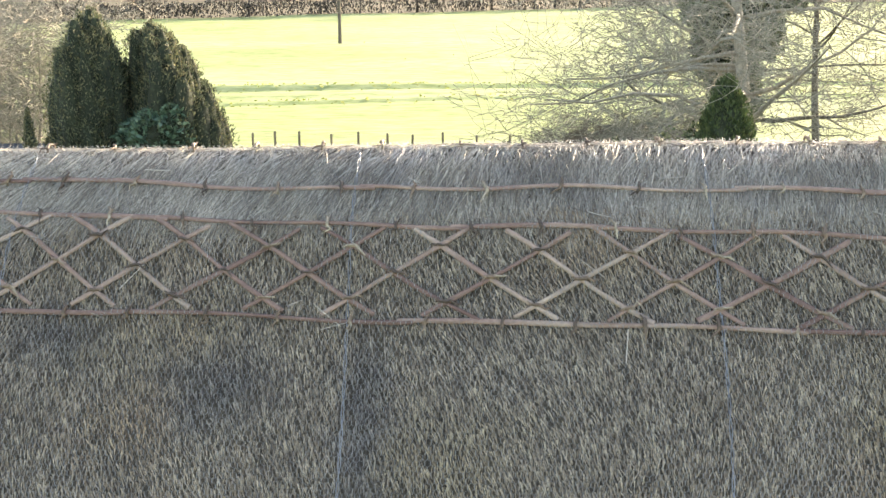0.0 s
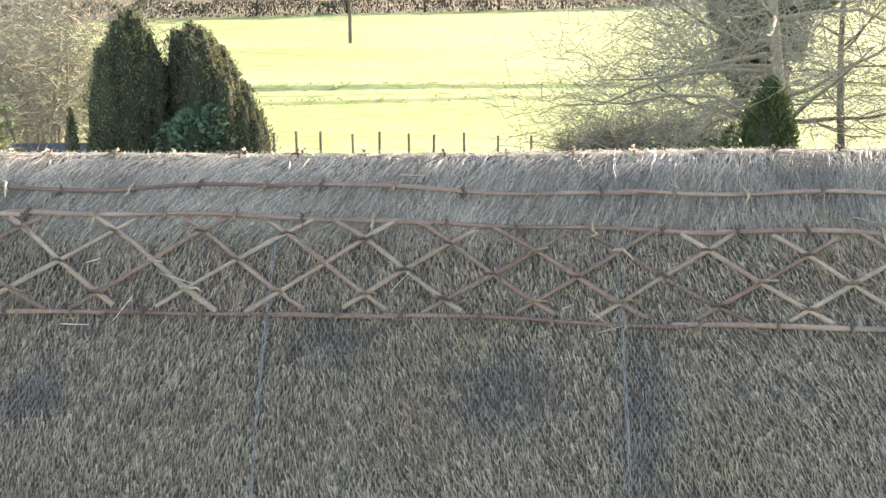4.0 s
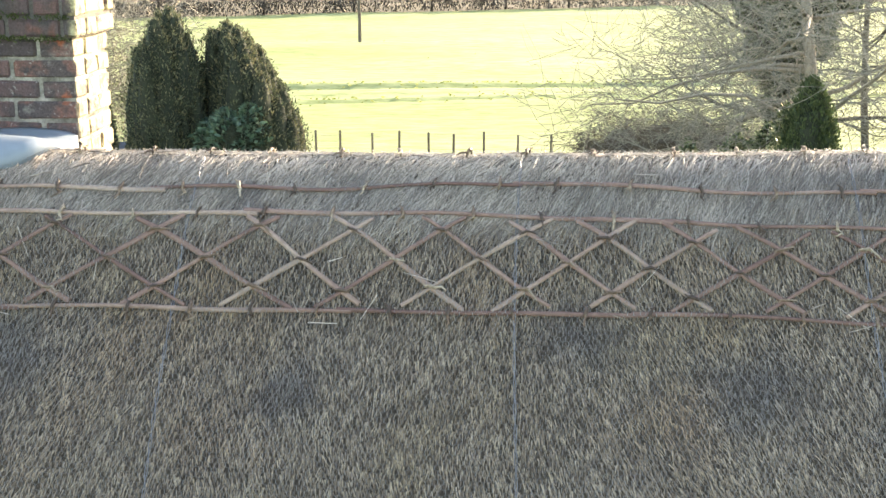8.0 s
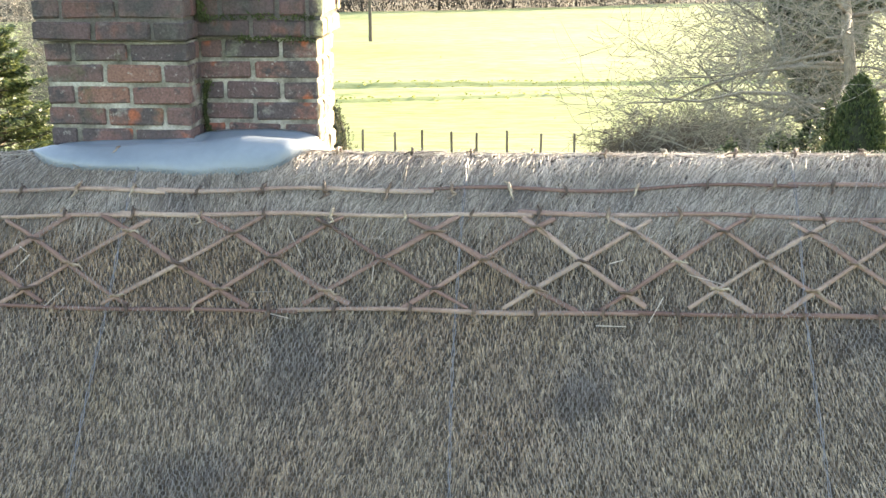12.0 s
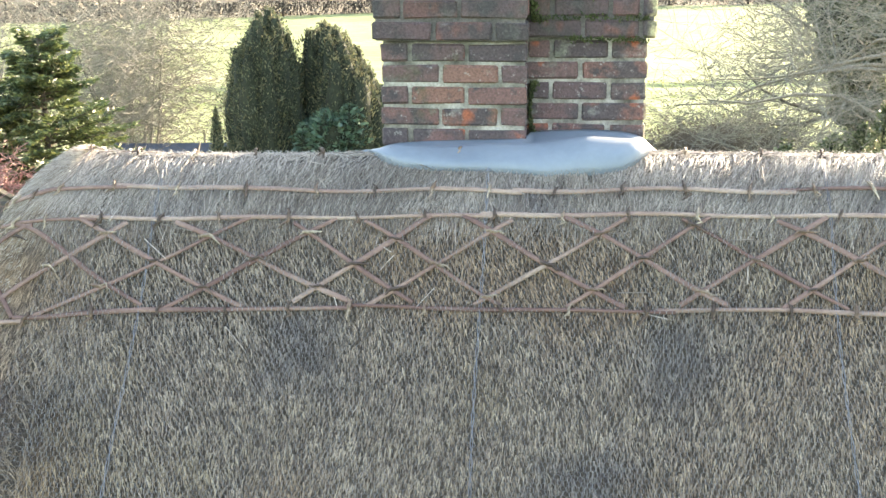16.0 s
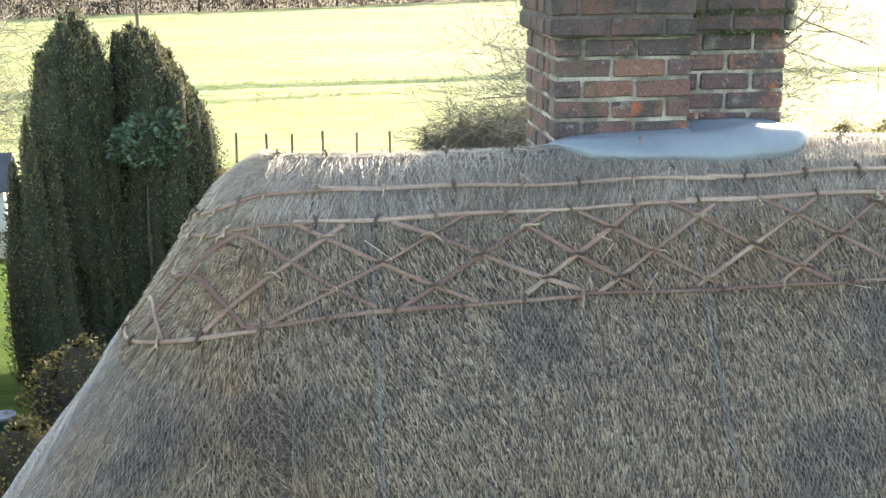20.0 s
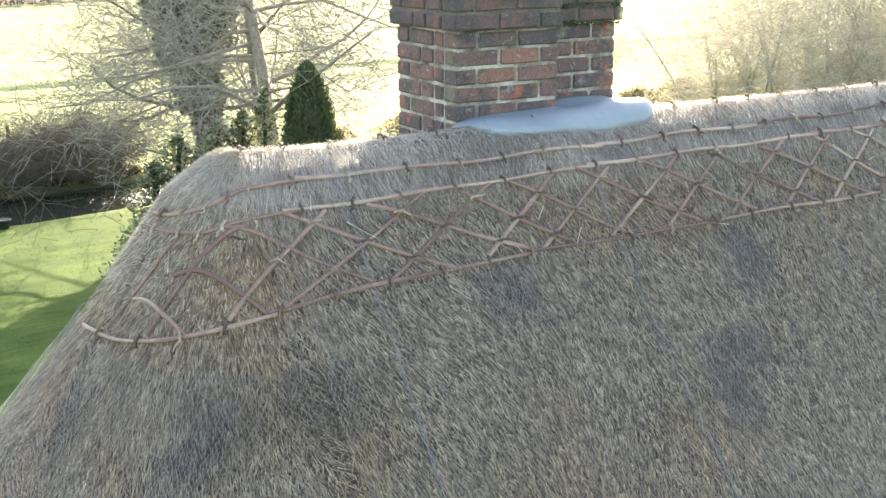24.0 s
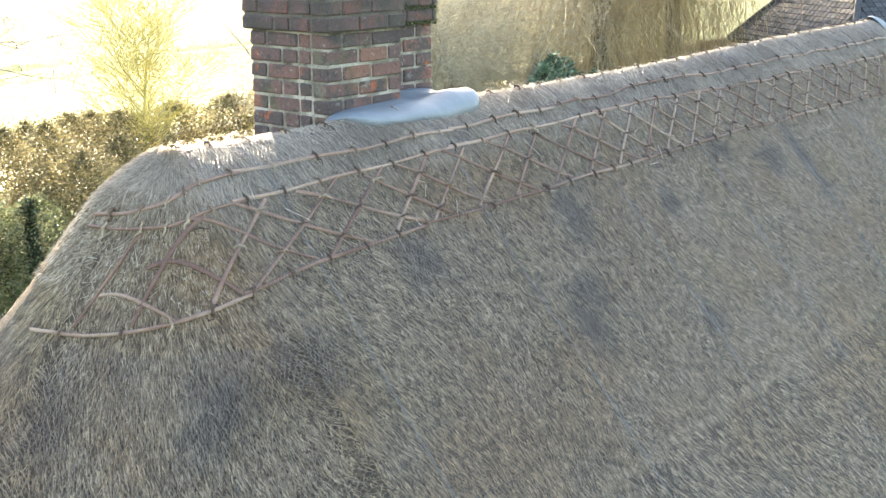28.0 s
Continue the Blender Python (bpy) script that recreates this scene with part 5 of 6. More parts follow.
# thickets and trees to the right, seen past the chimney at the end
leafy("shrub", "sprawling garden shrubs in shade", "bush", (12.0, 29.5, 0), [(0, 0, 0, 3.9, 1.6, 2.4), (2.2, 1.0, 0, 3.6, 1.6, 2.4), (-1.8, 0.8, 0, 3.5, 1.4, 2.4), (4.3, 2.5, 0, 3.7, 1.5, 2.4), (1.0, -2.0, 0, 3.4, 1.6, 2.4), (6.0, 2.2, 0, 3.6, 1.5, 2.4), (3.2, -1.0, 0, 3.3, 1.4, 2.4)], 46000, 0.11, 0.05, HEDGEROW, BRAMBLE_CORE, 0.3, 31, core=0, loose=1.0)
leafy("shrub", "overgrown hedge of russet shrubs", "bush", (19.5, 35.0, 0), [(0, 0, 0, 3.0, 1.7, 2.4), (2.6, 0.8, 0, 2.6, 1.7, 2.4), (5.2, 1.2, 0, 2.8, 1.7, 2.4), (8.0, 1.0, 0, 2.8, 1.7, 2.4), (-2.4, 0.3, 0, 2.8, 1.6, 2.4), (10.6, 1.0, 0, 3.0, 1.7, 2.4), (13, 0.6, 0, 3.0, 1.7, 2.4)], 46000, 0.14, 0.065, HEDGEROW, BRAMBLE_CORE, 0.4, 32, core=0, loose=1.0)
bare_tree("willow_shrub", "yellow-twigged willow glowing in the sun", (19.0, 31.8, 0), 6.2, 0.10, (1, 22, 16, 8), 33, YELLOW, 0.6, 0.16, twig_mat=YELLOW, category="tree", thin=1.5)
for k, (x, y, h, lean) in enumerate(((22.8, 26.6, 7.2, 0.28), (24.6, 25.2, 7.8, 0.34), (26.8, 23.4, 8.2, 0.36), (27.5, 27.0, 8.6, 0.34), (30.5, 25.0, 9.2, 0.36), (33.5, 26.0, 9.5, 0.36), (31.0, 30.0, 9.0, 0.34))):
    stemmed_tree("thicket_tree", "leafless many-stemmed tree with pale sunlit twigs", (x, y, 0), h, 8, lean, (1, 11, 8, 4), 34 + k, THICKET_TWIG, "thicket trees")
leafy("shrub", "olive undergrowth of the thicket", "bush", (23.5, 27.0, 0), [(0, 0, 0, 4.6, 1.5, 2.4), (2.2, -1.6, 0, 4.8, 1.6, 2.4), (4.2, -3.4, 0, 4.6, 1.6, 2.4), (5.0, 0.0, 0, 4.8, 1.6, 2.4), (3.0, 1.6, 0, 4.6, 1.3, 2.4)], 15000, 0.12, 0.05, OLIVE, BRAMBLE_CORE, 0.4, 57, core=0, loose=1.0)
leafy("laurel_bush", "spreading green laurel beside the lawn", "bush", (24.2, 19.0, 0), [(0, 0, 0.2, 5.55, 1.0, 3), (1.2, 0.2, 0.2, 5.3, 0.9, 3), (-1.0, -0.3, 0.2, 5.3, 0.9, 3), (2.1, -0.4, 0.2, 4.9, 0.8, 3), (0.4, -0.8, 0.2, 5.0, 0.8, 3)], 13000, 0.17, 0.07, LAUREL, YEW_CORE, 0.3, 45, 0.1, core=0.5, loose=0.7)


def weeping(name, label, at, height, radius, n, seed):
    """A weeping willow: trunk, arched limbs, and long hanging golden twigs."""
    g = np.random.default_rng(seed)
    ob = thing(name, label, "tree", at)
    bm = bmesh.new()
    prism(bm, [(0, 0, -0.1), (0.1, 0, height * 0.3), (0.0, 0.1, height * 0.6)], [0.42, 0.34, 0.26], 10)
    part("trunk", bm, BARK, ob)
    tips = []
    for k in range(14):
        bm = bmesh.new()
        f = k * 2.4
        r = radius * g.uniform(0.5, 1.0)
        e = (r * math.cos(f), r * math.sin(f), height * g.uniform(0.75, 1.0))
        prism(bm, [(0, 0, height * 0.5), (e[0] * 0.5, e[1] * 0.5, e[2] * 0.92), e], [0.16, 0.09, 0.03], 6)
        tips.append(e)
        part("limb", bm, BARK, ob)
    tips = np.array(tips)
    t = tips[g.integers(0, 14, n)] * np.concatenate([g.uniform(0.35, 1.1, (n, 1))] * 2 + [g.uniform(0.7, 1.05, (n, 1))], 1) + g.normal(0, 0.9, (n, 3))
    a, rows = t, []
    ln = g.uniform(0.2, 0.7, n) * height
    drift = g.normal(0, 0.14, (n, 2))
    for k in range(5):
        b = a + np.stack([drift[:, 0] * (k + 1) + g.normal(0, 0.10, n), drift[:, 1] * (k + 1) + g.normal(0, 0.10, n), -ln / 5], -1)
        rows.append((a, b))
        a = b
    v, f = sticks(np.concatenate([r[0] for r in rows]), np.concatenate([r[1] for r in rows]), 0.0055, 0.0035, 3, False)
    tagged(part_np("crown", v, f, GOLD_TWIG, ob, "hanging golden twigs"), kind="stuff")
    return ob


weeping("willow_tree", "weeping willow with hanging golden twigs", (29.3, 20.0, 0), 12.5, 3.0, 1300, 51)
weeping("willow_tree", "weeping willow with hanging golden twigs", (35.4, 20.0, 0), 13.0, 3.6, 1500, 52)
weeping("willow_tree", "weeping willow with straw-brown twigs", (38.5, 24.0, 0), 12.0, 3.6, 1000, 53)

# the far hedge along the field, the woods beyond, and tussocks in the grass
g = np.random.default_rng(80)
n = 45000
hx_ = g.uniform(-150, 190, n)
clump = 0.5 + 0.5 * np.sin(0.9 * hx_ + 2 * np.sin(0.31 * hx_)) * np.sin(0.23 * hx_ + 1)
hh = (1.3 + 1.6 * clump) * g.uniform(0, 1, n) ** 0.8
c = np.stack([hx_, 146.5 + 0.36 * hx_ + g.normal(0, 0.7, n), hh], -1)
v, f = leaf_quads(c, g.normal(0, 0.5, (n, 3)) + [0, 0, 1.0], g.normal(0, 1, (n, 3)), g.uniform(0.2, 0.6, n), g.uniform(0.08, 0.2, n))
hedge = part_np("far_hedge", v, f, HEDGE)
tagged(hedge, "leafless brown hedgerow along the far field edge", "hedge", kind="stuff")
for k, x in enumerate((-62, -50, -41, -33, -22, -12, -3, 6, 14, 25, 36, 50, 66, 84)):
    bare_tree("hedgerow_tree", "small leafless round-headed hedgerow tree", (x, 147.5 + 0.36 * x, 0), 5.0 + (k * 7 % 5) * 0.4, 0.16, (1, 12, 8, 5), 200 + k, HEDGE, 0.75, 0.05, group="hedgerow trees", twig_mat=HEDGE, thin=2.2)
n = 1500
tx, ty = g.uniform(-55, 75, n), 50 + 95 * g.uniform(0, 1, n) ** 1.3
near = g.uniform(0, 1, n) < 0.97
ty = np.where(near, np.where(g.uniform(0, 1, n) < 0.6, 73.8, 68.2) + 0.02 * tx + 0.9 * np.sin(0.12 * tx) + g.normal(0, 0.8, n), ty)
keep = ty < 143 + 0.36 * tx
tx, ty = tx[keep], ty[keep]
n = len(tx)
c = np.stack([tx, ty, ground_z(tx, ty) + 0.03], -1)
v, f = leaf_quads(c, g.normal(0, 0.35, (n, 3)) + [0, 0, 1.0], np.array([[1.0, 0.2, 0]]) + g.normal(0, 0.3, (n, 3)), g.uniform(0.06, 0.14, n), g.uniform(0.05, 0.30, n))
tagged(part_np("grass_tussocks", v, f, TUSSOCK), "rough grass tussocks in the meadow", "grass", kind="stuff")
n = 26000
tx, ty = g.uniform(-16, 16, n), g.uniform(12, 39, n)
c = np.stack([tx, ty, ground_z(tx, ty) + 0.02], -1)
v, f = leaf_quads(c, g.normal(0, 0.5, (n, 3)) + [0, 0, 1.0], g.normal(0, 1, (n, 3)), g.uniform(0.05, 0.10, n), 0.012)
tagged(part_np("lawn_grass", v, f, LAWN_BLADE), "short green lawn grass", "grass", kind="stuff")

# ---------------------------------------------------------------- fence, pole and the small things of the garden
fence = thing("field_fence", "weathered post and wire stock fence along the stream", "fence")
post_x = [-8 - 1.9 * k for k in range(1, 22)] + [-7.8, -6.85, -5.87, -4.52, -3.44, -2.22, -1.23, 0.02, 1.36, 2.72, 4.2]
line = lambda x: 48.3 - 0.10 * x if x < 3 else 48.2
post_x = sorted(post_x)
for k, x in enumerate(post_x):
    bm = bmesh.new()
    h = 1.2 + 0.06 * math.sin(k * 2.3)
    prism(bm, [(x, line(x), -0.2), (x + 0.02 * math.sin(k * 3.1), line(x), h - 0.03), (x + 0.02 * math.sin(k * 3.1), line(x), h)], [0.055, 0.05, 0.035], 7)
    part("post", bm, POST, fence)
bm = bmesh.new()
prism(bm, [(5.8, 48.6, -0.2), (5.8, 48.6, 1.75)], [0.085, 0.075], 8)
part("strainer_post", bm, POST, fence)
bm = bmesh.new()
prism(bm, [(5.75, 48.55, 1.15), (4.2, 48.4, 0.05)], [0.05, 0.05], 7)
part("strut", bm, POST, fence)
for z in (0.25, 0.5, 0.75, 1.0, 1.12):
    pts = [(x, line(x) - 0.055, z) for x in post_x] + [(5.8, 48.5, z)]
    bm = bmesh.new()
    prism(bm, pts, [0.004] * len(pts), 4)
    part("wire", bm, WIRE, fence)

pole = thing("utility_pole", "dark tarred wooden utility pole in the meadow", "pole", (-8.75, 104.3, 0))
bm = bmesh.new()
prism(bm, [(0, 0, -0.3), (0, 0, 4), (0.03, 0, 9)], [0.16, 0.14, 0.11], 10)
part("shaft", bm, BARK, pole)
bm = boxed(-0.9, 0.9, -0.05, 0.05, 8.3, 8.42, 0.01)
part("crossarm", bm, BARK, pole)
for x in (-0.8, 0.0, 0.8):
    bm = bmesh.new()
    prism(bm, [(x, 0, 8.42), (x, 0, 8.5), (x, 0, 8.6)], [0.03, 0.06, 0.03], 8)
    part("insulator", bm, WHITE_PAINT, pole)


def turned(profile_rz, sides=20):
    """A turned form from radii and heights."""
    bm = bmesh.new()
    rings = [[bm.verts.new((r * math.cos(t), r * math.sin(t), z)) for t in np.linspace(0, 2 * math.pi, sides, endpoint=False)] for r, z in profile_rz]
    for a, b in zip(rings, rings[1:]):
        for i in range(sides):
            bm.faces.new((a[i], a[(i + 1) % sides], b[(i + 1) % sides], b[i]))
    bm.faces.new(rings[0][::-1])
    bm.faces.new(rings[-1])
    return bm


bath = thing("bird_bath", "pale stone bird bath standing on the lawn", "bird bath", (-2.95, 24.9, 0))
part("pedestal", turned([(0.20, 0), (0.20, 0.06), (0.12, 0.12), (0.09, 0.35), (0.10, 0.6), (0.16, 0.68)]), STONE, bath, "", True)
part("bowl", turned([(0.14, 0.68), (0.28, 0.74), (0.33, 0.80), (0.33, 0.83), (0.29, 0.83), (0.22, 0.78), (0.05, 0.77)]), STONE, bath, "", True)
part("water", turned([(0.26, 0.80), (0.26, 0.805)]), WATER, bath)

table = thing("bird_table", "small wooden bird table near the water", "bird table", (1.75, 38.3, 0))
bm = bmesh.new()
prism(bm, [(0, 0, 0), (0, 0, 1.1)], [0.06, 0.05], 7)
part("leg", bm, POST, table)
part("tray", boxed(-0.32, 0.32, -0.25, 0.25, 1.08, 1.14, 0.01), POST, table)
part("rim", boxed(-0.34, 0.34, -0.27, -0.25, 1.08, 1.2), POST, table)

for k, (x, y, r, h, mat, nm, lab) in enumerate(((2.05, 38.7, 0.25, 0.28, TERRACOTTA, "flower_pot", "low terracotta pot by the water"), (2.75, 38.6, 0.22, 0.3, SLATE, "flower_pot", "dark glazed pot by the water"), (0.35, 38.6, 0.2, 0.35, SLATE, "flower_pot", "dark pot standing by the water"), (-8.95, 18.75, 0.24, 0.4, TERRACOTTA, "flower_pot", "terracotta pot beside the wooden shed"), (-8.75, 19.5, 0.2, 0.32, TERRACOTTA, "flower_pot", "terracotta pot beside the wooden shed"), (-9.05, 20.2, 0.26, 0.42, TERRACOTTA, "flower_pot", "large terracotta pot beside the shed"), (-8.65, 20.3, 0.18, 0.36, GREEN_PLASTIC, "flower_pot", "green plastic pot beside the shed"), (-8.85, 17.9, 0.22, 0.36, TERRACOTTA, "flower_pot", "terracotta pot beside the wooden shed"), (-9.0, 17.1, 0.24, 0.42, TERRACOTTA, "flower_pot", "terracotta pot beside the wooden shed"), (-8.95, 21.9, 0.2, 0.5, STEEL, "watering_tub", "blue-grey metal tub on the grass"))):
    ob = thing(nm, lab, "pot", (x, y, 0), 0, "pots")
    part("pot_wall", turned([(r * 0.7, 0), (r * 0.95, h * 0.85), (r * 1.08, h * 0.86), (r * 1.08, h), (r * 0.95, h), (r * 0.85, h * 0.9)]), mat, ob, "", True)
    part("soil", turned([(r * 0.86, h * 0.84), (r * 0.86, h * 0.88)]), BRAMBLE_CORE, ob)

leafy("pond_shrub", "small green shrub on the lawn by the water", "bush", (-0.95, 37.6, 0), [(0, 0, 0, 0.95, 0.42, 2.5), (0.25, 0, 0, 0.7, 0.3, 2.5)], 900, 0.12, 0.06, LAUREL, BRAMBLE_CORE, 0.6, 171, core=0.7)
g = np.random.default_rng(91)
for k, (x, y, r) in enumerate(((-1.9, 36.6, 0.32), (-1.3, 36.9, 0.3), (-0.7, 36.8, 0.34), (-0.1, 36.7, 0.26), (-2.5, 36.3, 0.28), (-1.1, 37.2, 0.4), (1.0, 38.5, 0.25), (1.35, 38.6, 0.28))):
    bm = bmesh.new()
    bmesh.ops.create_icosphere(bm, subdivisions=2, radius=r)
    for v in bm.verts:
        v.co *= 1 + g.normal(0, 0.09)
        v.co.z *= 0.6
    ob = part("rockery_stone", bm, STONE)
    ob.location = (x, y, r * 0.3)
    tagged(ob, "mossy grey rockery stone on the lawn", "stone", "rockery stones")

# ---------------------------------------------------------------- white weatherboarded shed with a dark felt roof
shed = thing("garden_shed", "white weatherboarded shed with dark felt roof", "shed", (-12.15, 35.2, 0), 2.0)
SW, SD, SH = 1.62, 2.8, 2.0
part("frame", boxed(-SW + 0.03, SW - 0.03, 0.03, SD, 0, SH), WHITE_PAINT, shed)
z = 0.05
while z < SH - 0.02:
    for x0, x1 in ((-SW, SW),) if not (0.92 < z + 0.06 < 1.93) else ((-SW, -0.83), (0.68, SW)):
        bm = bmesh.new()
        vs_ = [bm.verts.new(c) for c in ((x0, 0.03, z), (x1, 0.03, z), (x1, -0.042, z), (x0, -0.042, z), (x0, 0.03, z + 0.118), (x1, 0.03, z + 0.118), (x1, -0.002, z + 0.118), (x0, -0.002, z + 0.118))]
        for f in ((3, 2, 1, 0), (4, 5, 6, 7), (0, 1, 5, 4), (2, 3, 7, 6), (1, 2, 6, 5), (3, 0, 4, 7)):
            bm.faces.new([vs_[j] for j in f])
        part("board", bm, WHITE_PAINT, shed)
    bm = boxed(SW - 0.03, SW + 0.012, 0.0, SD, z, z + 0.112)
    part("board", bm, WHITE_PAINT, shed)
    z += 0.118
win = part("window", boxed(-0.80, 0.65, 0.0, 0.04, 0.95, 1.9), CURTAIN, shed, "window with cream blind behind the panes")
for x0, x1, z0, z1 in ((-0.83, 0.68, 1.87, 1.93), (-0.83, 0.68, 0.90, 0.96), (-0.83, -0.77, 0.96, 1.87), (0.62, 0.68, 0.96, 1.87), (-0.33, -0.29, 0.96, 1.87), (0.15, 0.19, 0.96, 1.87), (-0.77, 0.62, 1.40, 1.43)):
    part("glazing_bar", boxed(x0, x1, -0.045, -0.005, z0, z1, 0.004), CREAM, win)
part("pane", boxed(-0.77, 0.62, -0.012, -0.008, 0.96, 1.87), GLASS, win)
felt = bmesh.new()
RZ = 0.78
for (ya, za), (yb, zb) in (((-0.22, SH - 0.03), (SD / 2, SH + RZ)), ((SD / 2, SH + RZ), (SD + 0.2, SH - 0.03))):
    vs_ = [felt.verts.new(c) for c in ((-SW - 0.2, ya, za), (SW + 0.2, ya, za), (SW + 0.2, yb, zb), (-SW - 0.2, yb, zb), (-SW - 0.2, ya, za + 0.05), (SW + 0.2, ya, za + 0.05), (SW + 0.2, yb, zb + 0.05), (-SW - 0.2, yb, zb + 0.05))]
    for f in ((3, 2, 1, 0), (4, 5, 6, 7), (0, 1, 5, 4), (2, 3, 7, 6), (1, 2, 6, 5), (3, 0, 4, 7)):
        felt.faces.new([vs_[j] for j in f])
froof = part("roof", felt, FELT, shed, "dark blue-grey felt roof")
for x in (-1.0, 0.95):
    bm = bmesh.new()
    prism(bm, [(x, -0.2, SH + 0.04), (x, SD / 2, SH + RZ + 0.07)], [0.025, 0.025], 4)
    part("batten", bm, POST, froof)
for sx in (-1, 1):
    bm = bmesh.new()
    vs_ = [bm.verts.new(c) for c in ((sx * (SW - 0.02), 0.0, SH), (sx * (SW - 0.02), SD, SH), (sx * (SW - 0.02), SD / 2, SH + RZ - 0.08), (sx * (SW - 0.06), 0.0, SH), (sx * (SW - 0.06), SD, SH), (sx * (SW - 0.06), SD / 2, SH + RZ - 0.08))]
    for f in ((0, 1, 2), (5, 4, 3), (0, 3, 4, 1), (1, 4, 5, 2), (2, 5, 3, 0)):
        bm.faces.new([vs_[j] for j in f])
    part("gable", bm, WHITE_PAINT, shed)
trellis = thing("garden_gate", "bright white slatted gate beside the shed", "gate", (-10.15, 35.6, 0), 0)
for k in range(6):
    part("slat", boxed(-0.28 + 0.1 * k, -0.20 + 0.1 * k, 0, 0.025, 0.08, 1.9, 0.004), WHITE_PAINT, trellis)
for z in (0.35, 1.55):
    part("rail", boxed(-0.3, 0.32, 0.03, 0.06, z, z + 0.09, 0.004), WHITE_PAINT, trellis)
tarp = thing("water_butt", "blue plastic barrel in the shade by the shed", "barrel", (-14.35, 34.6, 0))
part("drum", turned([(0.30, 0), (0.34, 0.3), (0.34, 0.7), (0.29, 1.0), (0.26, 1.0)]), BLUE_PLASTIC, tarp, "", True)
part("lid", turned([(0.31, 1.0), (0.31, 1.04), (0.1, 1.06)]), BLUE_PLASTIC, tarp, "", True)
leafy("climbing_rose", "thin climbing plant on the white shed wall", "bush", (-11.1, 35.0, 0), [(0, 0, 0, 1.7, 0.3, 1.6), (-0.5, 0, 0, 0.7, 0.3, 2), (0.5, 0, 0, 0.9, 0.3, 2)], 420, 0.10, 0.06, SHRUB, BRAMBLE_CORE, 0.5, 172, core=0)

# ---------------------------------------------------------------- long shed with a roof of brown shingles
barn = thing("long_shed", "timber shed with brown shingle roof and white window wall", "shed", (-9.2, 22.0, 0), -9.2)
EV, PITCH, DEEP, LONG = 2.77, radians(25.5), 3.6, 10.0
part("wall", boxed(-0.34, -0.26, -LONG, -0.2, 0, EV - 0.05), PALE_WOOD, barn, "sunlit whitewashed plank wall")
part("wall", boxed(-2 * DEEP + 0.3, -0.34, -0.30, -0.22, 0, EV - 0.08), PALE_WOOD, barn)
part("wall", boxed(-2 * DEEP + 0.3, -2 * DEEP + 0.4, -LONG, -0.3, 0, EV - 0.08), PALE_WOOD, barn)
part("wall", boxed(-2 * DEEP + 0.4, -0.34, -LONG, -LONG + 0.1, 0, EV - 0.08), PALE_WOOD, barn)
for k in range(24):
    y = -0.24 - 0.2 * k
    if 7 <= k <= 18:
        part("plank", boxed(-0.262, -0.235 - 0.004 * (k % 3), y - 0.19, y, 0.02, 1.55), PALE_WOOD, barn)
    else:
        part("plank", boxed(-0.262, -0.232 - 0.005 * (k % 3), y - 0.19, y, 0.02, EV - 0.12), PALE_WOOD, barn)
for y in (-0.25, -0.85, -1.62):
    bm = bmesh.new()
    for k in range(14):
        box(bm, -0.26, -0.19 - 0.03 * (k % 2), y - 0.03, y + 0.03, 0.1 + k * 0.18, 0.26 + k * 0.18)
    part("edging_strip", bm, POST, barn, "notched dark edging strip")
for k in range(6):
    y = -1.75 - 0.42 * k
    w_ = part("window", boxed(-0.262, -0.25, y - 0.40, y, 1.62, 2.45), DARK_GLASS, barn, "small dark green window pane")
    part("glazing_bar", boxed(-0.26, -0.21, y - 0.425, y - 0.385, 1.58, 2.5, 0.004), WHITE_PAINT, w_)
    part("sill", boxed(-0.26, -0.20, y - 0.42, y, 1.55, 1.62, 0.004), WHITE_PAINT, w_)
cs_, sn_ = math.cos(PITCH), math.sin(PITCH)
deck = bmesh.new()
for sgn in (1, -1):
    x0, x1 = (0.0, -DEEP) if sgn > 0 else (-2 * DEEP, -DEEP)
    top = EV + DEEP * math.tan(PITCH)
    vs_ = [deck.verts.new(c) for c in ((x0, 0, EV - 0.05), (x0, -LONG, EV - 0.05), (x1, -LONG, top - 0.05), (x1, 0, top - 0.05), (x0, 0, EV), (x0, -LONG, EV), (x1, -LONG, top), (x1, 0, top))]
    for f in ((3, 2, 1, 0), (4, 5, 6, 7), (0, 1, 5, 4), (2, 3, 7, 6), (1, 2, 6, 5), (3, 0, 4, 7)):
        deck.faces.new([vs_[j] for j in f])
droof = part("roof", deck, POST, barn)
part("gutter_board", boxed(-0.03, 0.01, -LONG, 0.02, EV - 0.13, EV - 0.004, 0.004), WHITE_PAINT, barn, "pale eaves board")
shingles = []
for k in range(3):
    bm = boxed(-0.125, 0.125, -0.105 + 0.006 * k, 0.105 - 0.004 * k, -0.006, 0.010, 0.003)
    me = bpy.data.meshes.new("shingle")
    bm.to_mesh(me)
    bm.free()
    me.materials.append(SHINGLE)
    shingles.append(me)
made, spare_v, spare_f = 0, [], []
cube = np.array([(x, y, z) for z in (-0.006, 0.010) for y in (-0.103, 0.103) for x in (-0.125, 0.125)])
cf = np.array([(0, 2, 3, 1), (4, 5, 7, 6), (0, 1, 5, 4), (2, 6, 7, 3), (0, 4, 6, 2), (1, 3, 7, 5)])
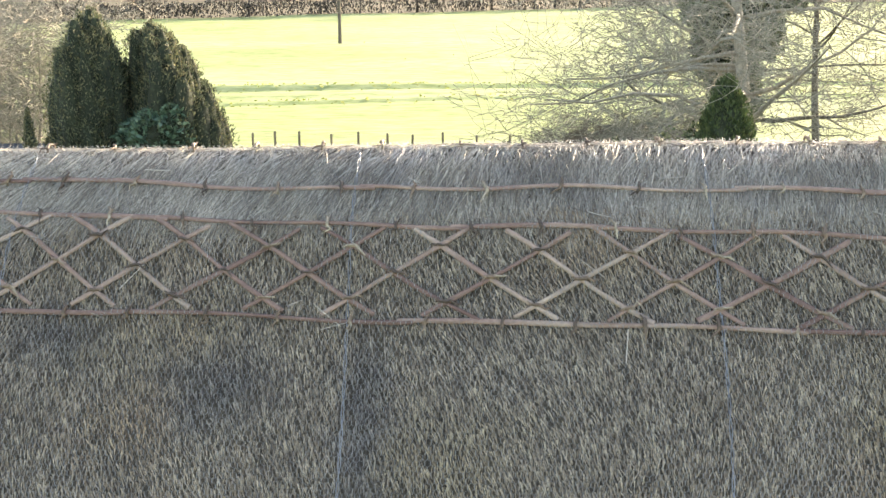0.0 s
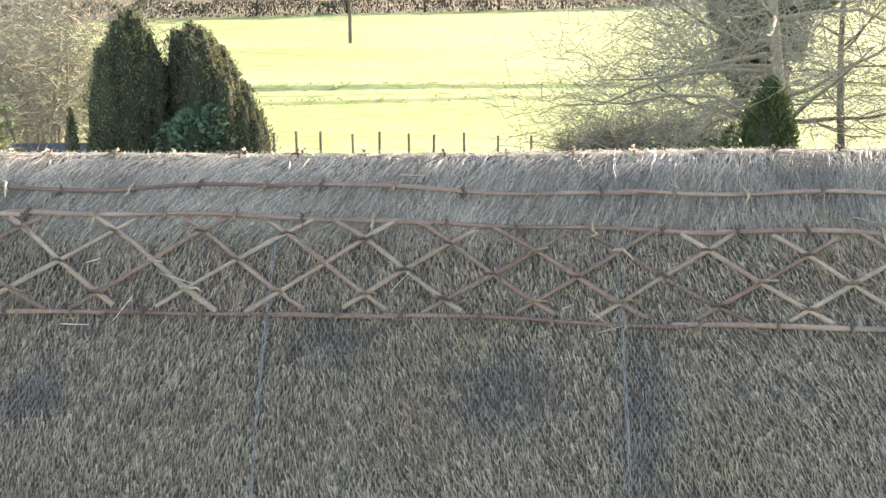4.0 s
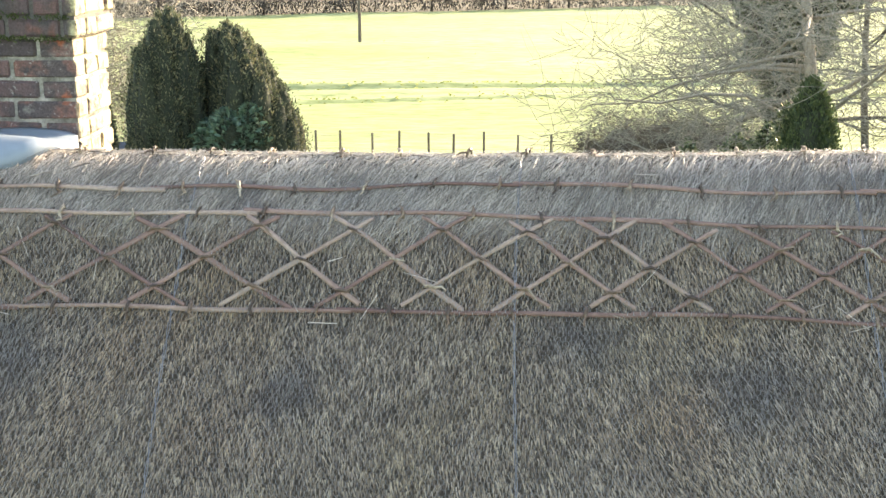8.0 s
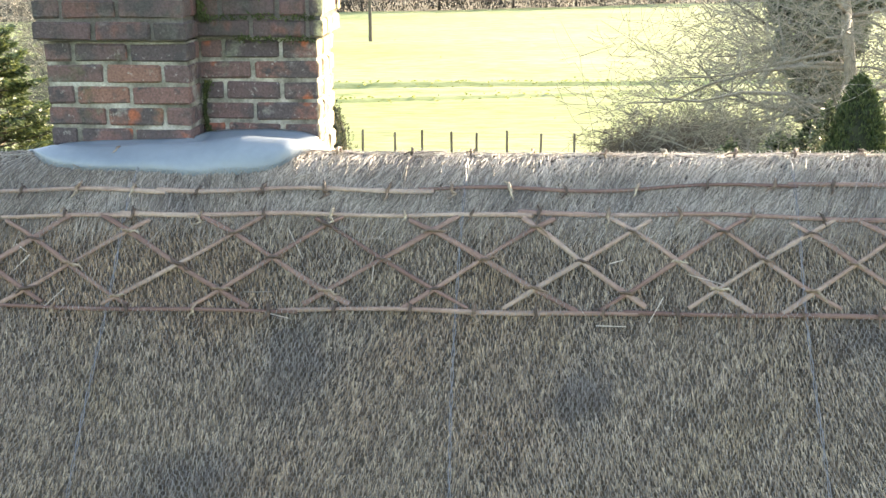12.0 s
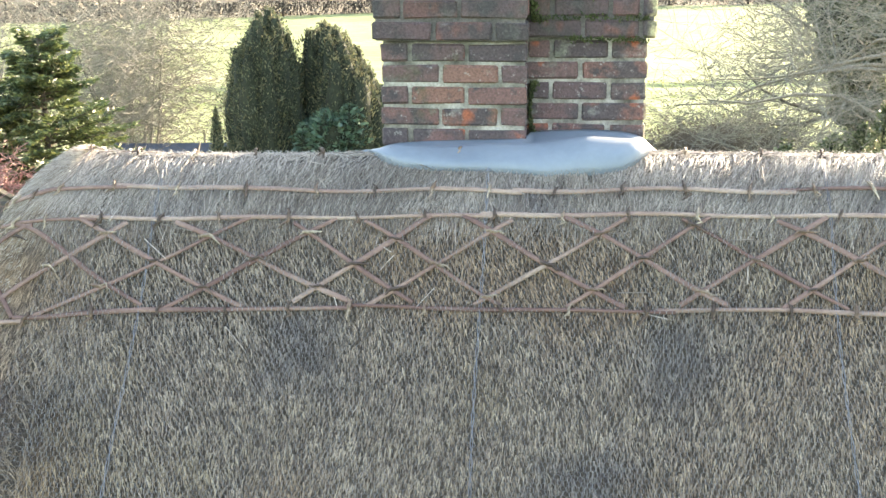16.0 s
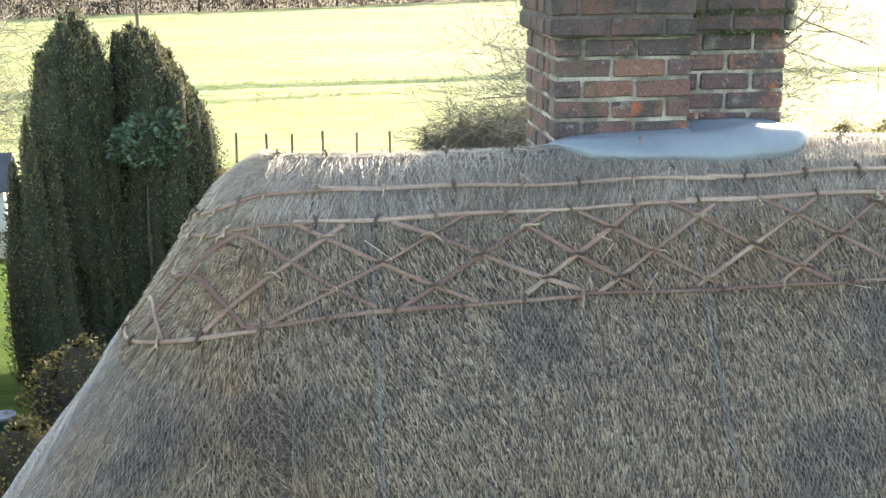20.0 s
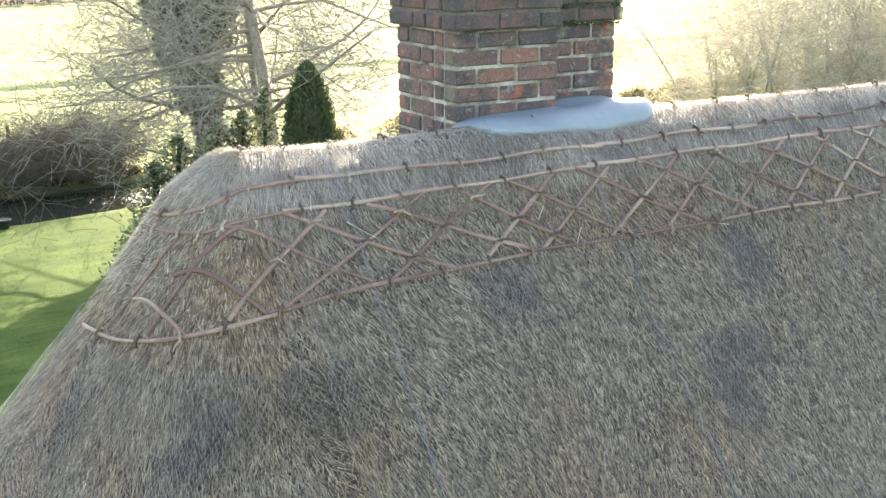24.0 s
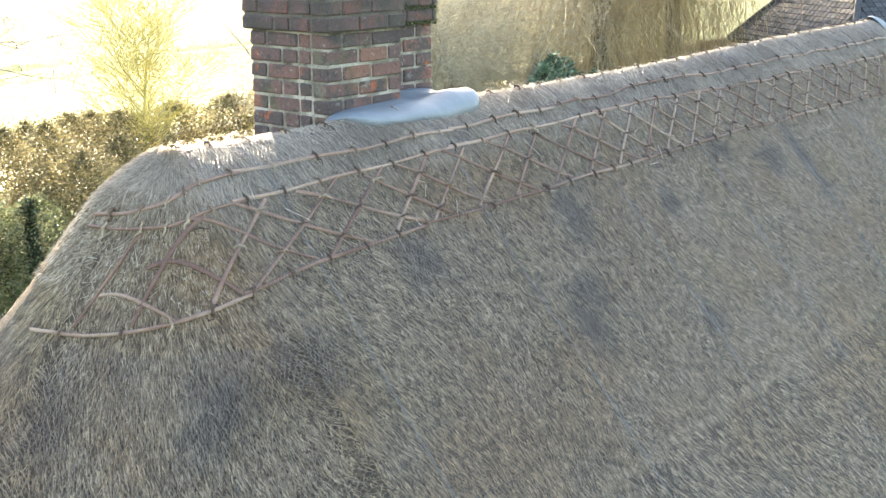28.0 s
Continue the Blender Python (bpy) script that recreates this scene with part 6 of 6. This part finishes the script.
for r in range(int((DEEP / cs_) / 0.17)):
    for c in range(int(LONG / 0.215) - 1):
        s = 0.10 + 0.17 * r
        y = -0.10 - 0.215 * c - (0.107 if r % 2 else 0) + dice.uniform(-0.008, 0.008)
        m = Matrix.Translation((-s * cs_, y, EV + s * sn_ + 0.016)) @ Euler((dice.uniform(-0.02, 0.02), PITCH - 0.06 + dice.uniform(-0.015, 0.02), dice.uniform(-0.03, 0.03))).to_matrix().to_4x4()
        if c < 22 and made < 300:
            ob = hang(new("shingle", shingles[dice.randrange(3)]), droof)
            ob.matrix_local = m
            made += 1
        else:
            spare_f.append(cf + 8 * len(spare_v))
            spare_v.append(cube @ np.array(m.to_3x3()).T + np.array(m.translation))
tagged(part_np("shingles", np.concatenate(spare_v), np.concatenate(spare_f), SHINGLE_FAR, droof), kind="stuff")
for s in (0.42, 0.98):
    bm = bmesh.new()
    prism(bm, [(-s * cs_, -0.06 if s > 0.5 else -0.5, EV + s * sn_ + 0.055), (-s * cs_, -LONG * 0.55, EV + s * sn_ + 0.055), (-s * cs_, -LONG + 0.1, EV + s * sn_ + 0.055)], [0.022] * 3, 5)
    part("roof_batten", bm, PALE_WOOD, droof, "pale batten laid along the roof")
for c in range(18):
    s = 0.2 * c + 0.1
    part("verge_tile", boxed(-0.11, 0.11, -0.09, 0.09, -0.01, 0.035, 0.006), SHINGLE, droof).matrix_local = Matrix.Translation((-s * cs_, 0.0, EV + s * sn_ + 0.05)) @ Euler((0, PITCH, 0)).to_matrix().to_4x4()

# ---------------------------------------------------------------- neighbouring house with a dark tiled roof
near = thing("neighbour_house", "house with a hipped roof of dark slate-grey tiles", "house", (37.7, 10.5, 0), -42.0)
part("wall", boxed(-6.0, 6.0, -3.6, 3.6, 0, 5.4), MORTAR, near)
RIDGE_X, EAVE_X, EAVE_Y, EAVE_Z, RIDGE_Z = 3.6, 6.4, 4.2, 5.3, 9.2
bm = bmesh.new()
eave = [bm.verts.new((x, y, EAVE_Z)) for x, y in ((-EAVE_X, -EAVE_Y), (EAVE_X, -EAVE_Y), (EAVE_X, EAVE_Y), (-EAVE_X, EAVE_Y))]
ridge = [bm.verts.new((x, 0, RIDGE_Z)) for x in (-RIDGE_X, RIDGE_X)]
for f in ((eave[0], eave[1], ridge[1], ridge[0]), (eave[2], eave[3], ridge[0], ridge[1]), (eave[1], eave[2], ridge[1]), (eave[3], eave[0], ridge[0])):
    bm.faces.new(f)
nroof = part("roof", bm, SLATE, near, "dark tiled roof")
so = nroof.modifiers.new("thick", "SOLIDIFY")
so.thickness = 0.12
for sgn in (-1, 1):
    for end in (-1, 1):
        bm = bmesh.new()
        prism(bm, [(end * EAVE_X, sgn * EAVE_Y, EAVE_Z + 0.05), (end * RIDGE_X, 0, RIDGE_Z + 0.06)], [0.11, 0.11], 8)
        part("hip_tiles", bm, SLATE, nroof)
bm = bmesh.new()
prism(bm, [(-RIDGE_X, 0, RIDGE_Z + 0.06), (RIDGE_X, 0, RIDGE_Z + 0.06)], [0.13, 0.13], 8)
part("ridge_tiles", bm, SLATE, nroof)
nv_, nf_ = [], []
for long_side in (True, False):
    half, rise_x, run_y = (EAVE_X, EAVE_X - RIDGE_X, EAVE_Y) if long_side else (EAVE_Y, EAVE_Y, EAVE_X - RIDGE_X)
    slope = math.hypot(run_y, RIDGE_Z - EAVE_Z)
    cy, cz = run_y / slope, (RIDGE_Z - EAVE_Z) / slope
    for r in range(int(slope / 0.21)):
        s = 0.1 + 0.21 * r
        reach = half - rise_x * s / slope - 0.12
        for c in range(int(2 * reach / 0.28)):
            x = -reach + 0.14 + 0.28 * c + (0.07 if r % 2 else -0.07)
            q = np.array([(a + x, b * cy + s * cy, b * cz + s * cz + d * 2 + 0.07 + (0.02 if b < 0 else 0)) for a, b, d in cube])
            q = np.stack([q[:, 0], q[:, 1] - EAVE_Y, q[:, 2] + EAVE_Z], -1) if long_side else np.stack([q[:, 1] - EAVE_X, -q[:, 0], q[:, 2] + EAVE_Z], -1)
            nf_.append(cf + 8 * len(nv_))
            nv_.append(q)
tagged(part_np("roof_tiles", np.concatenate(nv_), np.concatenate(nf_), SLATE, nroof), kind="stuff")
